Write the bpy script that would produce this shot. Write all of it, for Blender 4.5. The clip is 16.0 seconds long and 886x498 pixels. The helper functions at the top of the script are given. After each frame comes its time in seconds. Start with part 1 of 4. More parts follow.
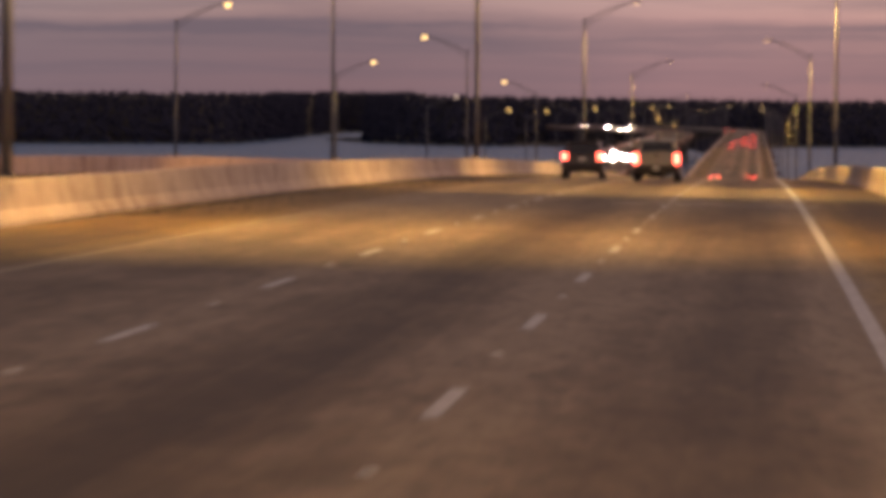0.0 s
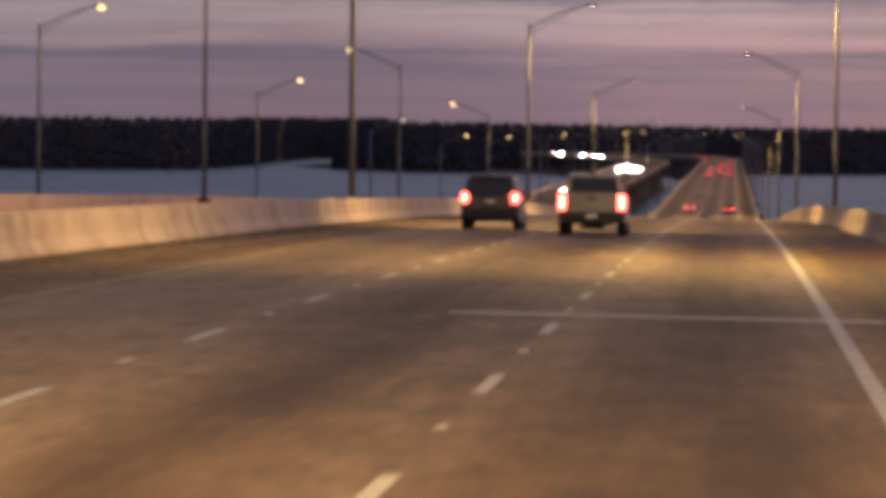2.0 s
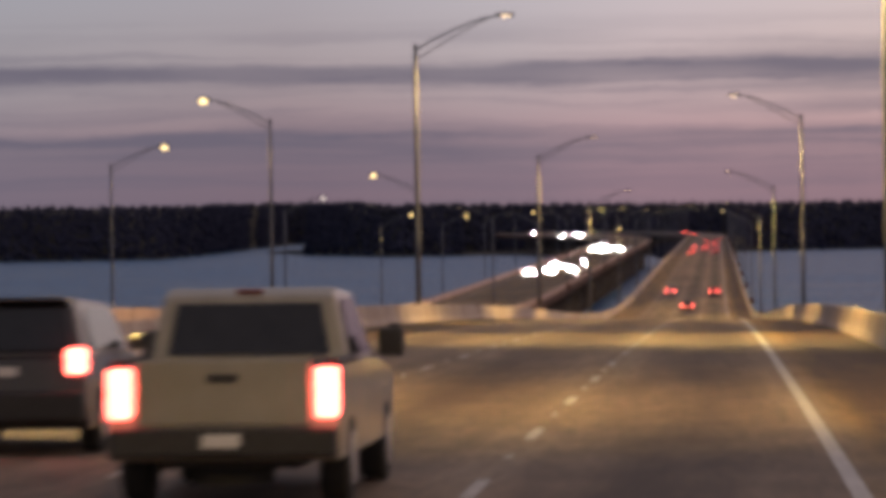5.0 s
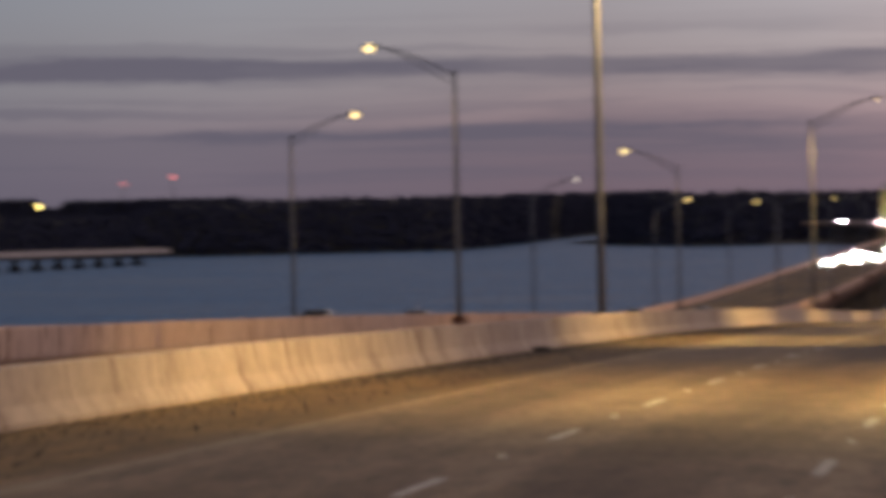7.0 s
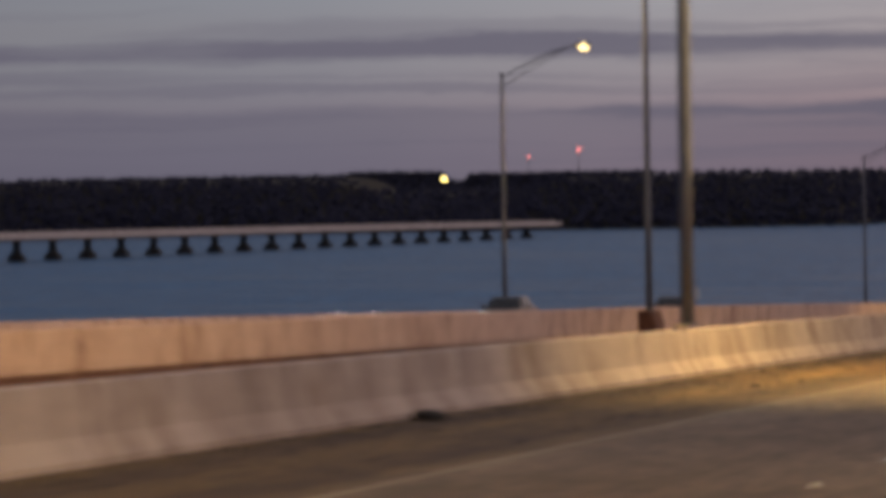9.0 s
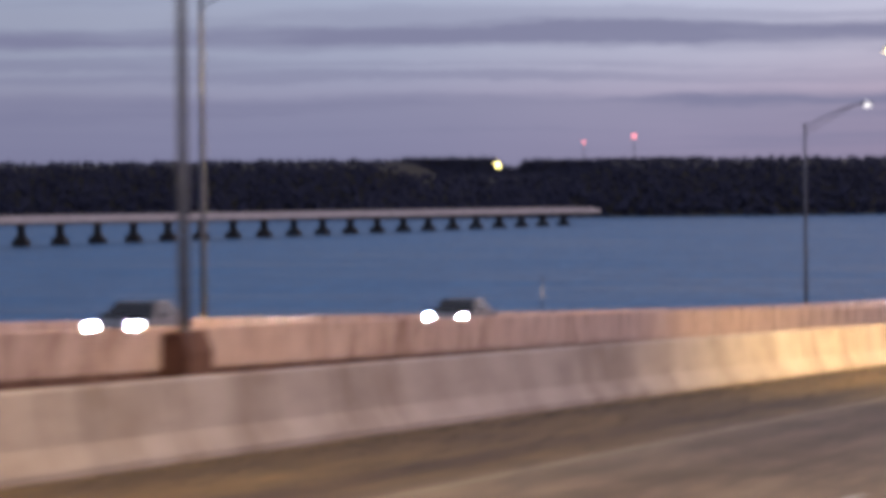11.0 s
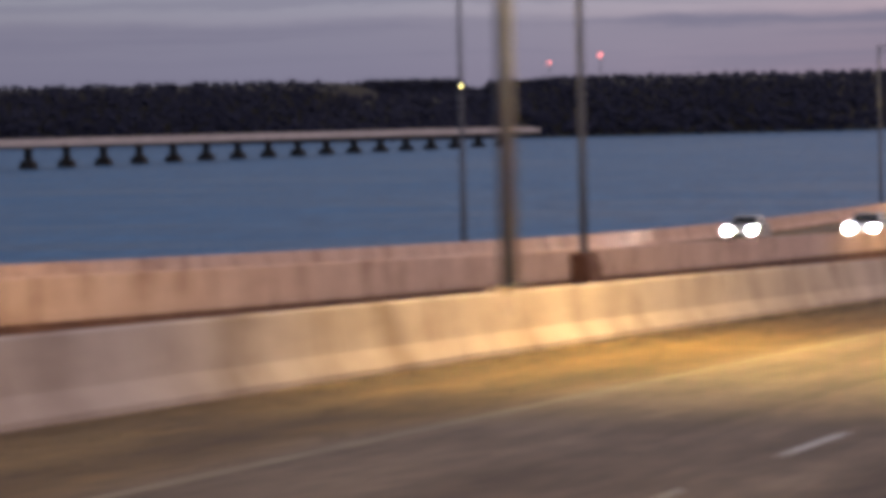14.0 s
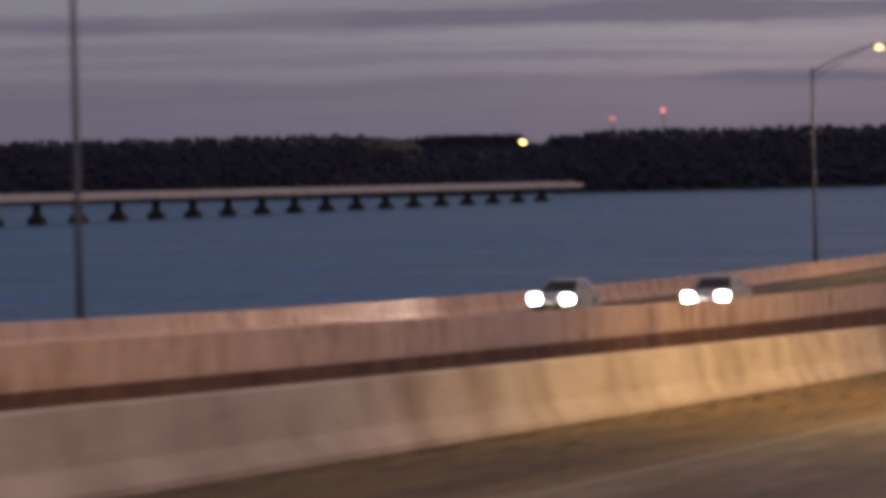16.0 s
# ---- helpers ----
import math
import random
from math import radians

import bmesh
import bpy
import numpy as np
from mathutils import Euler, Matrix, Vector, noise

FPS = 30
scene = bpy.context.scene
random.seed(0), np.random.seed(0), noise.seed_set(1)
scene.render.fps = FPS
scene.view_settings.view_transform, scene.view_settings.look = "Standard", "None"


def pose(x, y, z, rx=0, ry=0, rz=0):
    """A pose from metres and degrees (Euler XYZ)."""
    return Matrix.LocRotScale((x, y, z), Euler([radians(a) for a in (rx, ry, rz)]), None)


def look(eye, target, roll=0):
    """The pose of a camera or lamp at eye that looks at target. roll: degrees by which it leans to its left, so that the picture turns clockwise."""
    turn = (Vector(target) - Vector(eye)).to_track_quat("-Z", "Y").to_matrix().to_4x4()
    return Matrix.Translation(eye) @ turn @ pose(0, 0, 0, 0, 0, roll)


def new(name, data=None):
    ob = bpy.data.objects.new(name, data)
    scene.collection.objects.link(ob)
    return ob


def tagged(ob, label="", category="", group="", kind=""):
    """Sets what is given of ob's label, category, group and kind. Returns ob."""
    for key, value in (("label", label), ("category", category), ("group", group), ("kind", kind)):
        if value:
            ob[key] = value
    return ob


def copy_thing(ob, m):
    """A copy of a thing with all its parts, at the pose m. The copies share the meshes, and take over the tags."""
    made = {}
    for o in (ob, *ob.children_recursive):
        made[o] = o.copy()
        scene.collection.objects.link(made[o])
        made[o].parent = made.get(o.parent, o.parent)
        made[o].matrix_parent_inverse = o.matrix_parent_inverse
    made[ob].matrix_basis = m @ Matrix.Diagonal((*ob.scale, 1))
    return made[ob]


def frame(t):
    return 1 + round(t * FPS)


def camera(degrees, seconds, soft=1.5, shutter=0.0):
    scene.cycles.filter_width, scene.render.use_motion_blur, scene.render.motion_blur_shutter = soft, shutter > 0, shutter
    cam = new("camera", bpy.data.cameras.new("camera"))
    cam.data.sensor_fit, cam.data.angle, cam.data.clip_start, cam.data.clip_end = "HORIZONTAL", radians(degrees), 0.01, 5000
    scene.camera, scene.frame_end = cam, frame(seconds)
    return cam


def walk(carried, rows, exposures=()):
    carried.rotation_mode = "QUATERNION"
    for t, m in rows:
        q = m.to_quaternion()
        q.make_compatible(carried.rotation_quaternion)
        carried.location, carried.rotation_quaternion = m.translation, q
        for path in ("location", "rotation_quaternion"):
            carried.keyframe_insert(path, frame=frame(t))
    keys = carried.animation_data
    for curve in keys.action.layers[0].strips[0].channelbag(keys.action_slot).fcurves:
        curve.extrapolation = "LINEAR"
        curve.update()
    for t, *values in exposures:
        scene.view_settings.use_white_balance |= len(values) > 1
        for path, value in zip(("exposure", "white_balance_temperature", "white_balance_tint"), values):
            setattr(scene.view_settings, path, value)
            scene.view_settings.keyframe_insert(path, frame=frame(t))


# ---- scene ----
cam = camera(12.46, 16.0, soft=6.2, shutter=0.85)
PATH = [
    (0.0, 2.263, -72.69, 17.649, 88.049, -0.386, 4.392),
    (0.5, 2.199, -59.39, 17.627, 88.149, -0.551, 4.388),
    (1.0, 2.219, -45.77, 17.599, 88.258, -0.216, 4.288),
    (1.5, 2.200, -32.13, 17.568, 88.423, -0.243, 3.907),
    (2.0, 2.171, -18.48, 17.532, 88.425, -0.534, 4.073),
    (2.5, 2.173, -4.52, 17.492, 88.309, -0.375, 4.117),
    (3.0, 2.187, 9.73, 17.443, 88.319, -0.072, 3.591),
    (3.5, 2.246, 24.28, 17.377, 88.724, 0.625, 3.329),
    (6.0, 2.240, 94.38, 16.829, 89.682, 0.709, 4.993),
    (6.5, 2.232, 108.60, 16.671, 89.619, 0.737, 6.353),
    (7.0, 2.150, 122.39, 16.516, 89.526, 1.140, 8.234),
    (7.5, 2.117, 136.38, 16.322, 89.847, 1.095, 10.738),
    (8.0, 2.069, 150.69, 16.131, 89.882, 1.108, 12.610),
    (10.5, 2.040, 221.69, 14.975, 88.422, 0.659, 14.767),
    (11.0, 2.120, 236.16, 14.708, 89.084, 0.531, 15.030),
    (11.5, 2.171, 250.61, 14.408, 89.313, 0.839, 15.361),
    (12.0, 2.188, 264.96, 14.109, 89.291, 1.080, 15.659),
    (12.5, 2.160, 279.46, 13.798, 88.775, 1.396, 15.781),
    (13.0, 2.121, 293.49, 13.477, 88.593, 1.711, 15.974),
    (13.5, 2.103, 307.80, 13.122, 88.536, 1.852, 15.488),
    (14.0, 2.109, 321.69, 12.763, 88.000, 1.235, 14.793),
    (14.5, 2.082, 336.13, 12.400, 88.071, 0.998, 14.492),
    (15.0, 2.026, 350.64, 12.018, 88.456, 1.068, 14.794),
    (15.5, 1.939, 365.32, 11.625, 88.664, 1.046, 15.336),
    (16.0, 1.821, 380.04, 11.209, 88.829, 1.245, 15.842),
]
walk(cam, [(t, pose(x, y, z, rx, ry, rz)) for t, x, y, z, rx, ry, rz in PATH],
     exposures=[(0.0, 0.06, 8600, 28), (1.0, 0.14, 8700, 29), (2.0, 0.05, 7300, 23), (3.5, 0.06, 6900, 18), (6.0, 0.06, 6900, 14), (7.0, -0.14, 6900, 13), (8.0, -0.18, 7100, 12),
                (10.5, 0.66, 6100, 12), (11.0, 0.77, 5850, 14), (12.0, 0.52, 6300, 12), (13.0, 0.66, 6850, 14), (13.5, 0.67, 6850, 14), (14.0, 0.62, 6500, 12), (14.5, 0.42, 6450, 11),
                (15.0, 0.09, 6350, 14), (15.5, 0.16, 6550, 14), (16.0, 0.06, 6900, 17)])


# ---- world and light ----
def ramp(nodes, stops, interpolation="LINEAR"):
    r = nodes.new("ShaderNodeValToRGB")
    r.color_ramp.interpolation = interpolation
    el = r.color_ramp.elements
    while len(el) < len(stops):
        el.new(0.5)
    for e, (p, c) in zip(el, stops):
        e.position = p
        e.color = (*c, 1) if len(c) == 3 else c
    return r


def maths(nodes, links, op, a, b=None, c=None):
    m = nodes.new("ShaderNodeMath")
    m.operation = op
    for i, v in enumerate((a, b, c)):
        if v is None:
            continue
        if isinstance(v, (int, float)):
            m.inputs[i].default_value = v
        else:
            links.new(v, m.inputs[i])
    return m.outputs[0]


def mixed(nodes, links, fac, a, b, blend="MIX"):
    m = nodes.new("ShaderNodeMix")
    m.data_type = "RGBA"
    m.blend_type = blend
    for sock, v in ((m.inputs[0], fac), (m.inputs[6], a), (m.inputs[7], b)):
        if isinstance(v, (int, float)):
            sock.default_value = v
        elif isinstance(v, tuple):
            sock.default_value = (*v, 1)
        else:
            links.new(v, sock)
    return m.outputs[2]


def dusk_sky():
    world = bpy.data.worlds.new("dusk_sky")
    world.use_nodes = True
    scene.world = world
    n, l = world.node_tree.nodes, world.node_tree.links
    bg = n["Background"]
    co = n.new("ShaderNodeTexCoord").outputs["Generated"]
    sep = n.new("ShaderNodeSeparateXYZ")
    l.new(co, sep.inputs[0])
    x, y, z = sep.outputs
    # broad colour by height above the horizon
    low = maths(n, l, "MULTIPLY", z, 10.0)
    base = ramp(n, [(0.0, (0.182, 0.126, 0.156)), (0.10, (0.208, 0.148, 0.179)), (0.22, (0.255, 0.195, 0.220)),
                    (0.36, (0.310, 0.280, 0.300)), (0.60, (0.310, 0.318, 0.360)), (1.0, (0.215, 0.207, 0.243))])
    l.new(low, base.inputs[0])
    col = base.outputs[0]
    # warmer and pinker towards the right of the road, bluer to the left
    side = maths(n, l, "MULTIPLY_ADD", x, 1.6, 0.62)
    tint = ramp(n, [(0.05, (0.66, 0.73, 0.79)), (0.18, (0.78, 0.865, 0.925)), (0.31, (1.02, 1.08, 1.11)), (0.45, (1.17, 1.14, 1.14)),
                    (0.536, (1.44, 1.40, 1.38)), (0.60, (1.72, 1.58, 1.52)), (0.68, (1.86, 1.65, 1.52)), (1.0, (1.92, 1.66, 1.48))])
    l.new(side, tint.inputs[0])
    col = mixed(n, l, 1.0, col, tint.outputs[0], "MULTIPLY")

    # lavender rather than pink low down on the left
    away = ramp(n, [(0.14, (1, 1, 1)), (0.46, (0, 0, 0))])
    l.new(side, away.inputs[0])
    lowly = ramp(n, [(0.10, (1, 1, 1)), (0.42, (0, 0, 0))])
    l.new(low, lowly.inputs[0])
    col = mixed(n, l, maths(n, l, "MULTIPLY", away.outputs[0], lowly.outputs[0]), col, mixed(n, l, 1.0, col, (1.02, 1.24, 1.30), "MULTIPLY"))

    def sky_noise(sx, sy, sz, height, detail, rough=0.55):
        cmb = n.new("ShaderNodeCombineXYZ")
        l.new(maths(n, l, "MULTIPLY", x, sx), cmb.inputs[0])
        l.new(maths(n, l, "MULTIPLY", y, sy), cmb.inputs[1])
        l.new(maths(n, l, "MULTIPLY", height, sz), cmb.inputs[2])
        t = n.new("ShaderNodeTexNoise")
        t.inputs["Scale"].default_value = 1.0
        t.inputs["Detail"].default_value = detail
        t.inputs["Roughness"].default_value = rough
        l.new(cmb.outputs[0], t.inputs["Vector"])
        return t.outputs[0]

    # cloud decks: a low bank with a level top, a long dark bar above it, wisps between
    wob = sky_noise(11, 11, 90, z, 6, 0.68)
    zz = maths(n, l, "MULTIPLY_ADD", maths(n, l, "SUBTRACT", wob, 0.5), 0.0085, z)
    deck = ramp(n, [(0.0, (0.38,) * 3), (0.34, (0.50,) * 3), (0.42, (0.58,) * 3), (0.455, (0.05,) * 3), (0.655, (0.08,) * 3), (0.705, (0.84,) * 3),
                    (0.755, (0.92,) * 3), (0.80, (0.06,) * 3), (1.0, (0.0,) * 3)])
    l.new(maths(n, l, "MULTIPLY", zz, 20.0), deck.inputs[0])
    patch = ramp(n, [(0.34, (0.50,) * 3), (0.54, (1.0,) * 3)])
    l.new(sky_noise(7, 7, 25, z, 3), patch.inputs[0])
    wisp = ramp(n, [(0.45, (0,) * 3), (0.61, (1,) * 3)])
    l.new(sky_noise(6, 6, 260, zz, 4), wisp.inputs[0])
    span = ramp(n, [(0.0, (0.15,) * 3), (0.18, (0.5,) * 3), (0.30, (0.75,) * 3), (0.42, (0.5,) * 3), (0.52, (0.0,) * 3)])
    l.new(low, span.inputs[0])
    fac = maths(n, l, "ADD", maths(n, l, "MULTIPLY", deck.outputs[0], patch.outputs[0]),
                maths(n, l, "MULTIPLY", maths(n, l, "MULTIPLY", wisp.outputs[0], span.outputs[0]), 0.60))
    fac = maths(n, l, "MINIMUM", fac, 0.88)
    col = mixed(n, l, fac, col, (0.124, 0.120, 0.170))
    l.new(col, bg.inputs[0])
    bg.inputs[1].default_value = 1.0


dusk_sky()

# the sun has set: a broad weak glow from low ahead on the right
glow = bpy.data.lights.new("afterglow", "SUN")
glow.energy, glow.angle, glow.color = 0.24, radians(40), (1.0, 0.70, 0.60)
glow_ob = new("afterglow", glow)
glow_ob.matrix_world = look((300, 600, 120), (0, 200, 10))

AMBER = (1.0, 0.67, 0.22)


# ---- materials ----
def material(name, build):
    mat = bpy.data.materials.new(name)
    mat.use_nodes = True
    n, l = mat.node_tree.nodes, mat.node_tree.links
    build(n, l, n["Principled BSDF"])
    return mat


def noise_tex(n, l, scale, detail=4, stretch=(1, 1, 1), rough=0.55, kind="Object", shift=None):
    co = n.new("ShaderNodeTexCoord").outputs[kind]
    if shift is not None:
        add = n.new("ShaderNodeVectorMath")
        l.new(co, add.inputs[0])
        l.new(shift, add.inputs[1])
        co = add.outputs[0]
    m = n.new("ShaderNodeMapping")
    m.inputs["Scale"].default_value = stretch
    l.new(co, m.inputs[0])
    t = n.new("ShaderNodeTexNoise")
    t.inputs["Scale"].default_value = scale
    t.inputs["Detail"].default_value = detail
    t.inputs["Roughness"].default_value = rough
    l.new(m.outputs[0], t.inputs["Vector"])
    return t.outputs[0]


def bumped(n, l, bsdf, height, strength, distance):
    b = n.new("ShaderNodeBump")
    b.inputs["Strength"].default_value = strength
    b.inputs["Distance"].default_value = distance
    l.new(height, b.inputs["Height"])
    l.new(b.outputs[0], bsdf.inputs["Normal"])


def speckled(name, dark, light, scale=6.0, rough=0.8, metal=0.0, bump=0.15, stretch=(1, 1, 1), fine=60.0, spec=0.5):
    def build(n, l, p):
        a = noise_tex(n, l, scale, 5, stretch)
        b = noise_tex(n, l, fine, 3)
        r = ramp(n, [(0.32, dark), (0.68, light)])
        l.new(maths(n, l, "ADD", maths(n, l, "MULTIPLY", a, 0.75), maths(n, l, "MULTIPLY", b, 0.25)), r.inputs[0])
        l.new(r.outputs[0], p.inputs["Base Color"])
        p.inputs["Roughness"].default_value = rough
        p.inputs["Metallic"].default_value = metal
        p.inputs["Specular IOR Level"].default_value = spec
        if bump:
            bumped(n, l, p, b, bump, 0.01)
    return material(name, build)


def plain_glow(name, colour, strength):
    def build(n, l, p):
        p.inputs["Base Color"].default_value = (*colour, 1)
        p.inputs["Emission Color"].default_value = (*colour, 1)
        p.inputs["Emission Strength"].default_value = strength
    return material(name, build)


def road_build(n, l, p):
    """Worn grey concrete pavement: streaks along the lanes, oil in the wheel paths, pale patches, fine grit."""
    co = n.new("ShaderNodeTexCoord").outputs["Object"]
    sep = n.new("ShaderNodeSeparateXYZ")
    l.new(co, sep.inputs[0])
    streak = noise_tex(n, l, 1.0, 4, (0.9, 0.018, 0.0), 0.6)
    broad = noise_tex(n, l, 1.0, 3, (0.16, 0.022, 0.0), 0.5)
    grit = noise_tex(n, l, 5.0, 6, (1.0, 0.35, 1.0), 0.75)
    # worn darker wheel paths, one lane wide
    path = maths(n, l, "SINE", maths(n, l, "MULTIPLY_ADD", sep.outputs[0], 2 * math.pi / 3.66, 1.57))
    v = maths(n, l, "ADD", maths(n, l, "MULTIPLY_ADD", streak, 0.46, 0.08), maths(n, l, "MULTIPLY", broad, 0.38))
    # the passing lane is cleaner and paler
    used = maths(n, l, "MINIMUM", maths(n, l, "MAXIMUM", maths(n, l, "MULTIPLY_ADD", sep.outputs[0], 0.5, 2.4), 0.0), 1.0)
    v = maths(n, l, "ADD", v, maths(n, l, "MULTIPLY", path, maths(n, l, "MULTIPLY_ADD", used, 0.085, 0.015)))
    v = maths(n, l, "ADD", v, maths(n, l, "MULTIPLY_ADD", used, -0.04, 0.05))
    mottle = noise_tex(n, l, 1.0, 5, (0.9, 0.30, 0.0), 0.65)
    v = maths(n, l, "ADD", v, maths(n, l, "MULTIPLY", maths(n, l, "SUBTRACT", mottle, 0.5), 0.38))
    r = ramp(n, [(0.36, (0.044, 0.026, 0.014)), (0.50, (0.116, 0.081, 0.051)), (0.64, (0.215, 0.164, 0.114))])
    # dirt swept into the shoulders, with a ragged edge
    ragged = noise_tex(n, l, 1.0, 4, (0.5, 0.12, 0.0), 0.6)
    xs = maths(n, l, "ADD", sep.outputs[0], maths(n, l, "MULTIPLY", maths(n, l, "SUBTRACT", ragged, 0.5), 1.6))
    dirt = ramp(n, [(0.0, (1, 1, 1)), (0.185, (1, 1, 1)), (0.235, (0, 0, 0)), (0.835, (0, 0, 0)), (0.875, (1, 1, 1))])
    l.new(maths(n, l, "MULTIPLY_ADD", xs, 1 / 18.0, 11.6 / 18.0), dirt.inputs[0])
    v = maths(n, l, "SUBTRACT", v, maths(n, l, "MULTIPLY", dirt.outputs[0], 0.09))
    l.new(v, r.inputs[0])
    g = ramp(n, [(0.34, (0.42, 0.40, 0.38)), (0.50, (1.0, 1.0, 1.0)), (0.66, (1.42, 1.40, 1.36))])
    l.new(grit, g.inputs[0])
    earth = mixed(n, l, dirt.outputs[0], (1.0, 1.0, 1.0), (1.25, 1.07, 0.46))
    grey = mixed(n, l, 1.0, r.outputs[0], g.outputs[0], "MULTIPLY")
    l.new(mixed(n, l, 1.0, grey, earth, "MULTIPLY"), p.inputs["Base Color"])
    p.inputs["Roughness"].default_value = 0.74
    bumped(n, l, p, grit, 0.25, 0.01)


def concrete_build(dark, mid, light):
    def build(n, l, p):
        """Cast concrete with vertical rain streaks and mottled grime."""
        info = n.new("ShaderNodeObjectInfo").outputs["Random"]
        shift = maths(n, l, "MULTIPLY", info, 400.0)
        streak = noise_tex(n, l, 1.0, 4, (0.2, 0.55, 0.16), 0.6, shift=shift)
        drip = noise_tex(n, l, 1.0, 3, (0.3, 1.7, 0.55), 0.6, shift=shift)
        where = noise_tex(n, l, 0.16, 3, shift=shift)
        blotch = noise_tex(n, l, 0.85, 5, (1, 1, 0.9), 0.68, shift=shift)
        grain = noise_tex(n, l, 7.0, 3)
        v = maths(n, l, "ADD", maths(n, l, "MULTIPLY", streak, 0.36), maths(n, l, "MULTIPLY", blotch, 0.64))
        v = maths(n, l, "ADD", v, maths(n, l, "MULTIPLY", maths(n, l, "SUBTRACT", info, 0.5), 0.05))
        r = ramp(n, [(0.36, dark), (0.48, mid), (0.62, light)])
        l.new(v, r.inputs[0])
        # dark runs down the face, in some stretches only
        runs = ramp(n, [(0.50, (0,) * 3), (0.60, (1,) * 3)])
        l.new(drip, runs.inputs[0])
        some = ramp(n, [(0.42, (0.15,) * 3), (0.58, (0.85,) * 3)])
        l.new(where, some.inputs[0])
        stained = mixed(n, l, maths(n, l, "MULTIPLY", runs.outputs[0], some.outputs[0]), r.outputs[0], mixed(n, l, 1.0, r.outputs[0], (0.57, 0.49, 0.43), "MULTIPLY"))
        g = ramp(n, [(0.3, (0.85, 0.85, 0.85)), (0.7, (1.1, 1.1, 1.1))])
        l.new(grain, g.inputs[0])
        l.new(mixed(n, l, 1.0, stained, g.outputs[0], "MULTIPLY"), p.inputs["Base Color"])
        p.inputs["Roughness"].default_value = 0.85
        bumped(n, l, p, grain, 0.08, 0.006)
    return build


def water_build(n, l, p):
    """River under a light breeze."""
    small = noise_tex(n, l, 0.30, 7, (0.8, 1.0, 1.0), 0.7)
    wide = noise_tex(n, l, 0.012, 4, (1.0, 2.6, 1.0))
    r = ramp(n, [(0.35, (0.019, 0.092, 0.212)), (0.65, (0.044, 0.156, 0.330))])
    l.new(wide, r.inputs[0])
    # ripples: their glints and dark sides painted as colour, drawn out along the view
    ripple_glint = ramp(n, [(0.36, (0.50, 0.54, 0.60)), (0.64, (1.50, 1.46, 1.40))])
    l.new(noise_tex(n, l, 1.0, 6, (0.42, 0.035, 1.0), 0.72), ripple_glint.inputs[0])
    l.new(mixed(n, l, 1.0, r.outputs[0], ripple_glint.outputs[0], "MULTIPLY"), p.inputs["Base Color"])
    rr = ramp(n, [(0.35, (0.30, 0.30, 0.30)), (0.65, (0.42, 0.42, 0.42))])
    l.new(wide, rr.inputs[0])
    l.new(rr.outputs[0], p.inputs["Roughness"])
    p.inputs["IOR"].default_value = 1.33
    p.inputs["Specular IOR Level"].default_value = 0.26
    bumped(n, l, p, small, 0.9, 0.6)


M = {}
M["road"] = material("worn_pavement", road_build)
M["barrier"] = material("stained_concrete", concrete_build((0.290, 0.232, 0.202), (0.43, 0.360, 0.320), (0.525, 0.455, 0.409)))
# opposite barriers: warm lamp light is put into the concrete's rosy colour
M["pale_barrier"] = material("lamp_tinted_weathered_concrete", concrete_build((0.47, 0.310, 0.245), (0.64, 0.440, 0.350), (0.72, 0.525, 0.430)))
# girders and piers: their shadow is put into a darker concrete colour
M["structure"] = material("weathered_shade_concrete", concrete_build((0.045, 0.036, 0.030), (0.085, 0.070, 0.060), (0.15, 0.13, 0.115)))
# rust brown; shadow along the opposite deck edge is painted in as extra darkness
M["fascia"] = material("rust_and_shade_concrete", concrete_build((0.070, 0.026, 0.013), (0.125, 0.050, 0.026), (0.19, 0.092, 0.055)))
M["old_concrete"] = material("bleached_concrete", concrete_build((0.42, 0.385, 0.37), (0.58, 0.53, 0.51), (0.68, 0.63, 0.60)))
# trestle girder: the deck's shade is mixed into this concrete's colour
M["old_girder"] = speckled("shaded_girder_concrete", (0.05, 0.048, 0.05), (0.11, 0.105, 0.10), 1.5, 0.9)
M["pile"] = speckled("tarred_timber", (0.012, 0.012, 0.014), (0.05, 0.045, 0.04), 3, 0.9)
M["white_paint"] = speckled("worn_white_paint", (0.30, 0.29, 0.275), (0.56, 0.55, 0.53), 2.5, 0.6, stretch=(3, 0.6, 1))
M["yellow_paint"] = speckled("worn_yellow_paint", (0.17, 0.145, 0.10), (0.34, 0.29, 0.19), 2.5, 0.7, stretch=(3, 0.3, 1))
M["marker"] = speckled("reflector_plastic", (0.5, 0.5, 0.48), (0.8, 0.8, 0.76), 9, 0.3)
M["joint"] = speckled("dark_joint_seal", (0.03, 0.028, 0.026), (0.07, 0.065, 0.06), 5, 0.8)
M["pale_joint"] = speckled("pale_joint_mortar", (0.60, 0.58, 0.55), (0.80, 0.78, 0.74), 3, 0.8)
M["pole"] = speckled("galvanised_steel", (0.100, 0.108, 0.130), (0.175, 0.185, 0.215), 4, 0.6, 0.25, 0.05, (4, 4, 0.6))
M["lamp_body"] = speckled("grey_lamp_housing", (0.05, 0.05, 0.055), (0.11, 0.11, 0.115), 6, 0.5, 0.3, 0.05)
M["lens"] = plain_glow("sodium_lens", (1.0, 0.76, 0.32), 3.0)
M["lens_off"] = speckled("unlit_glass", (0.25, 0.24, 0.22), (0.4, 0.39, 0.36), 8, 0.2, 0, 0)
M["lens_weak"] = plain_glow("weak_white_lens", (1.0, 0.93, 0.82), 0.8)
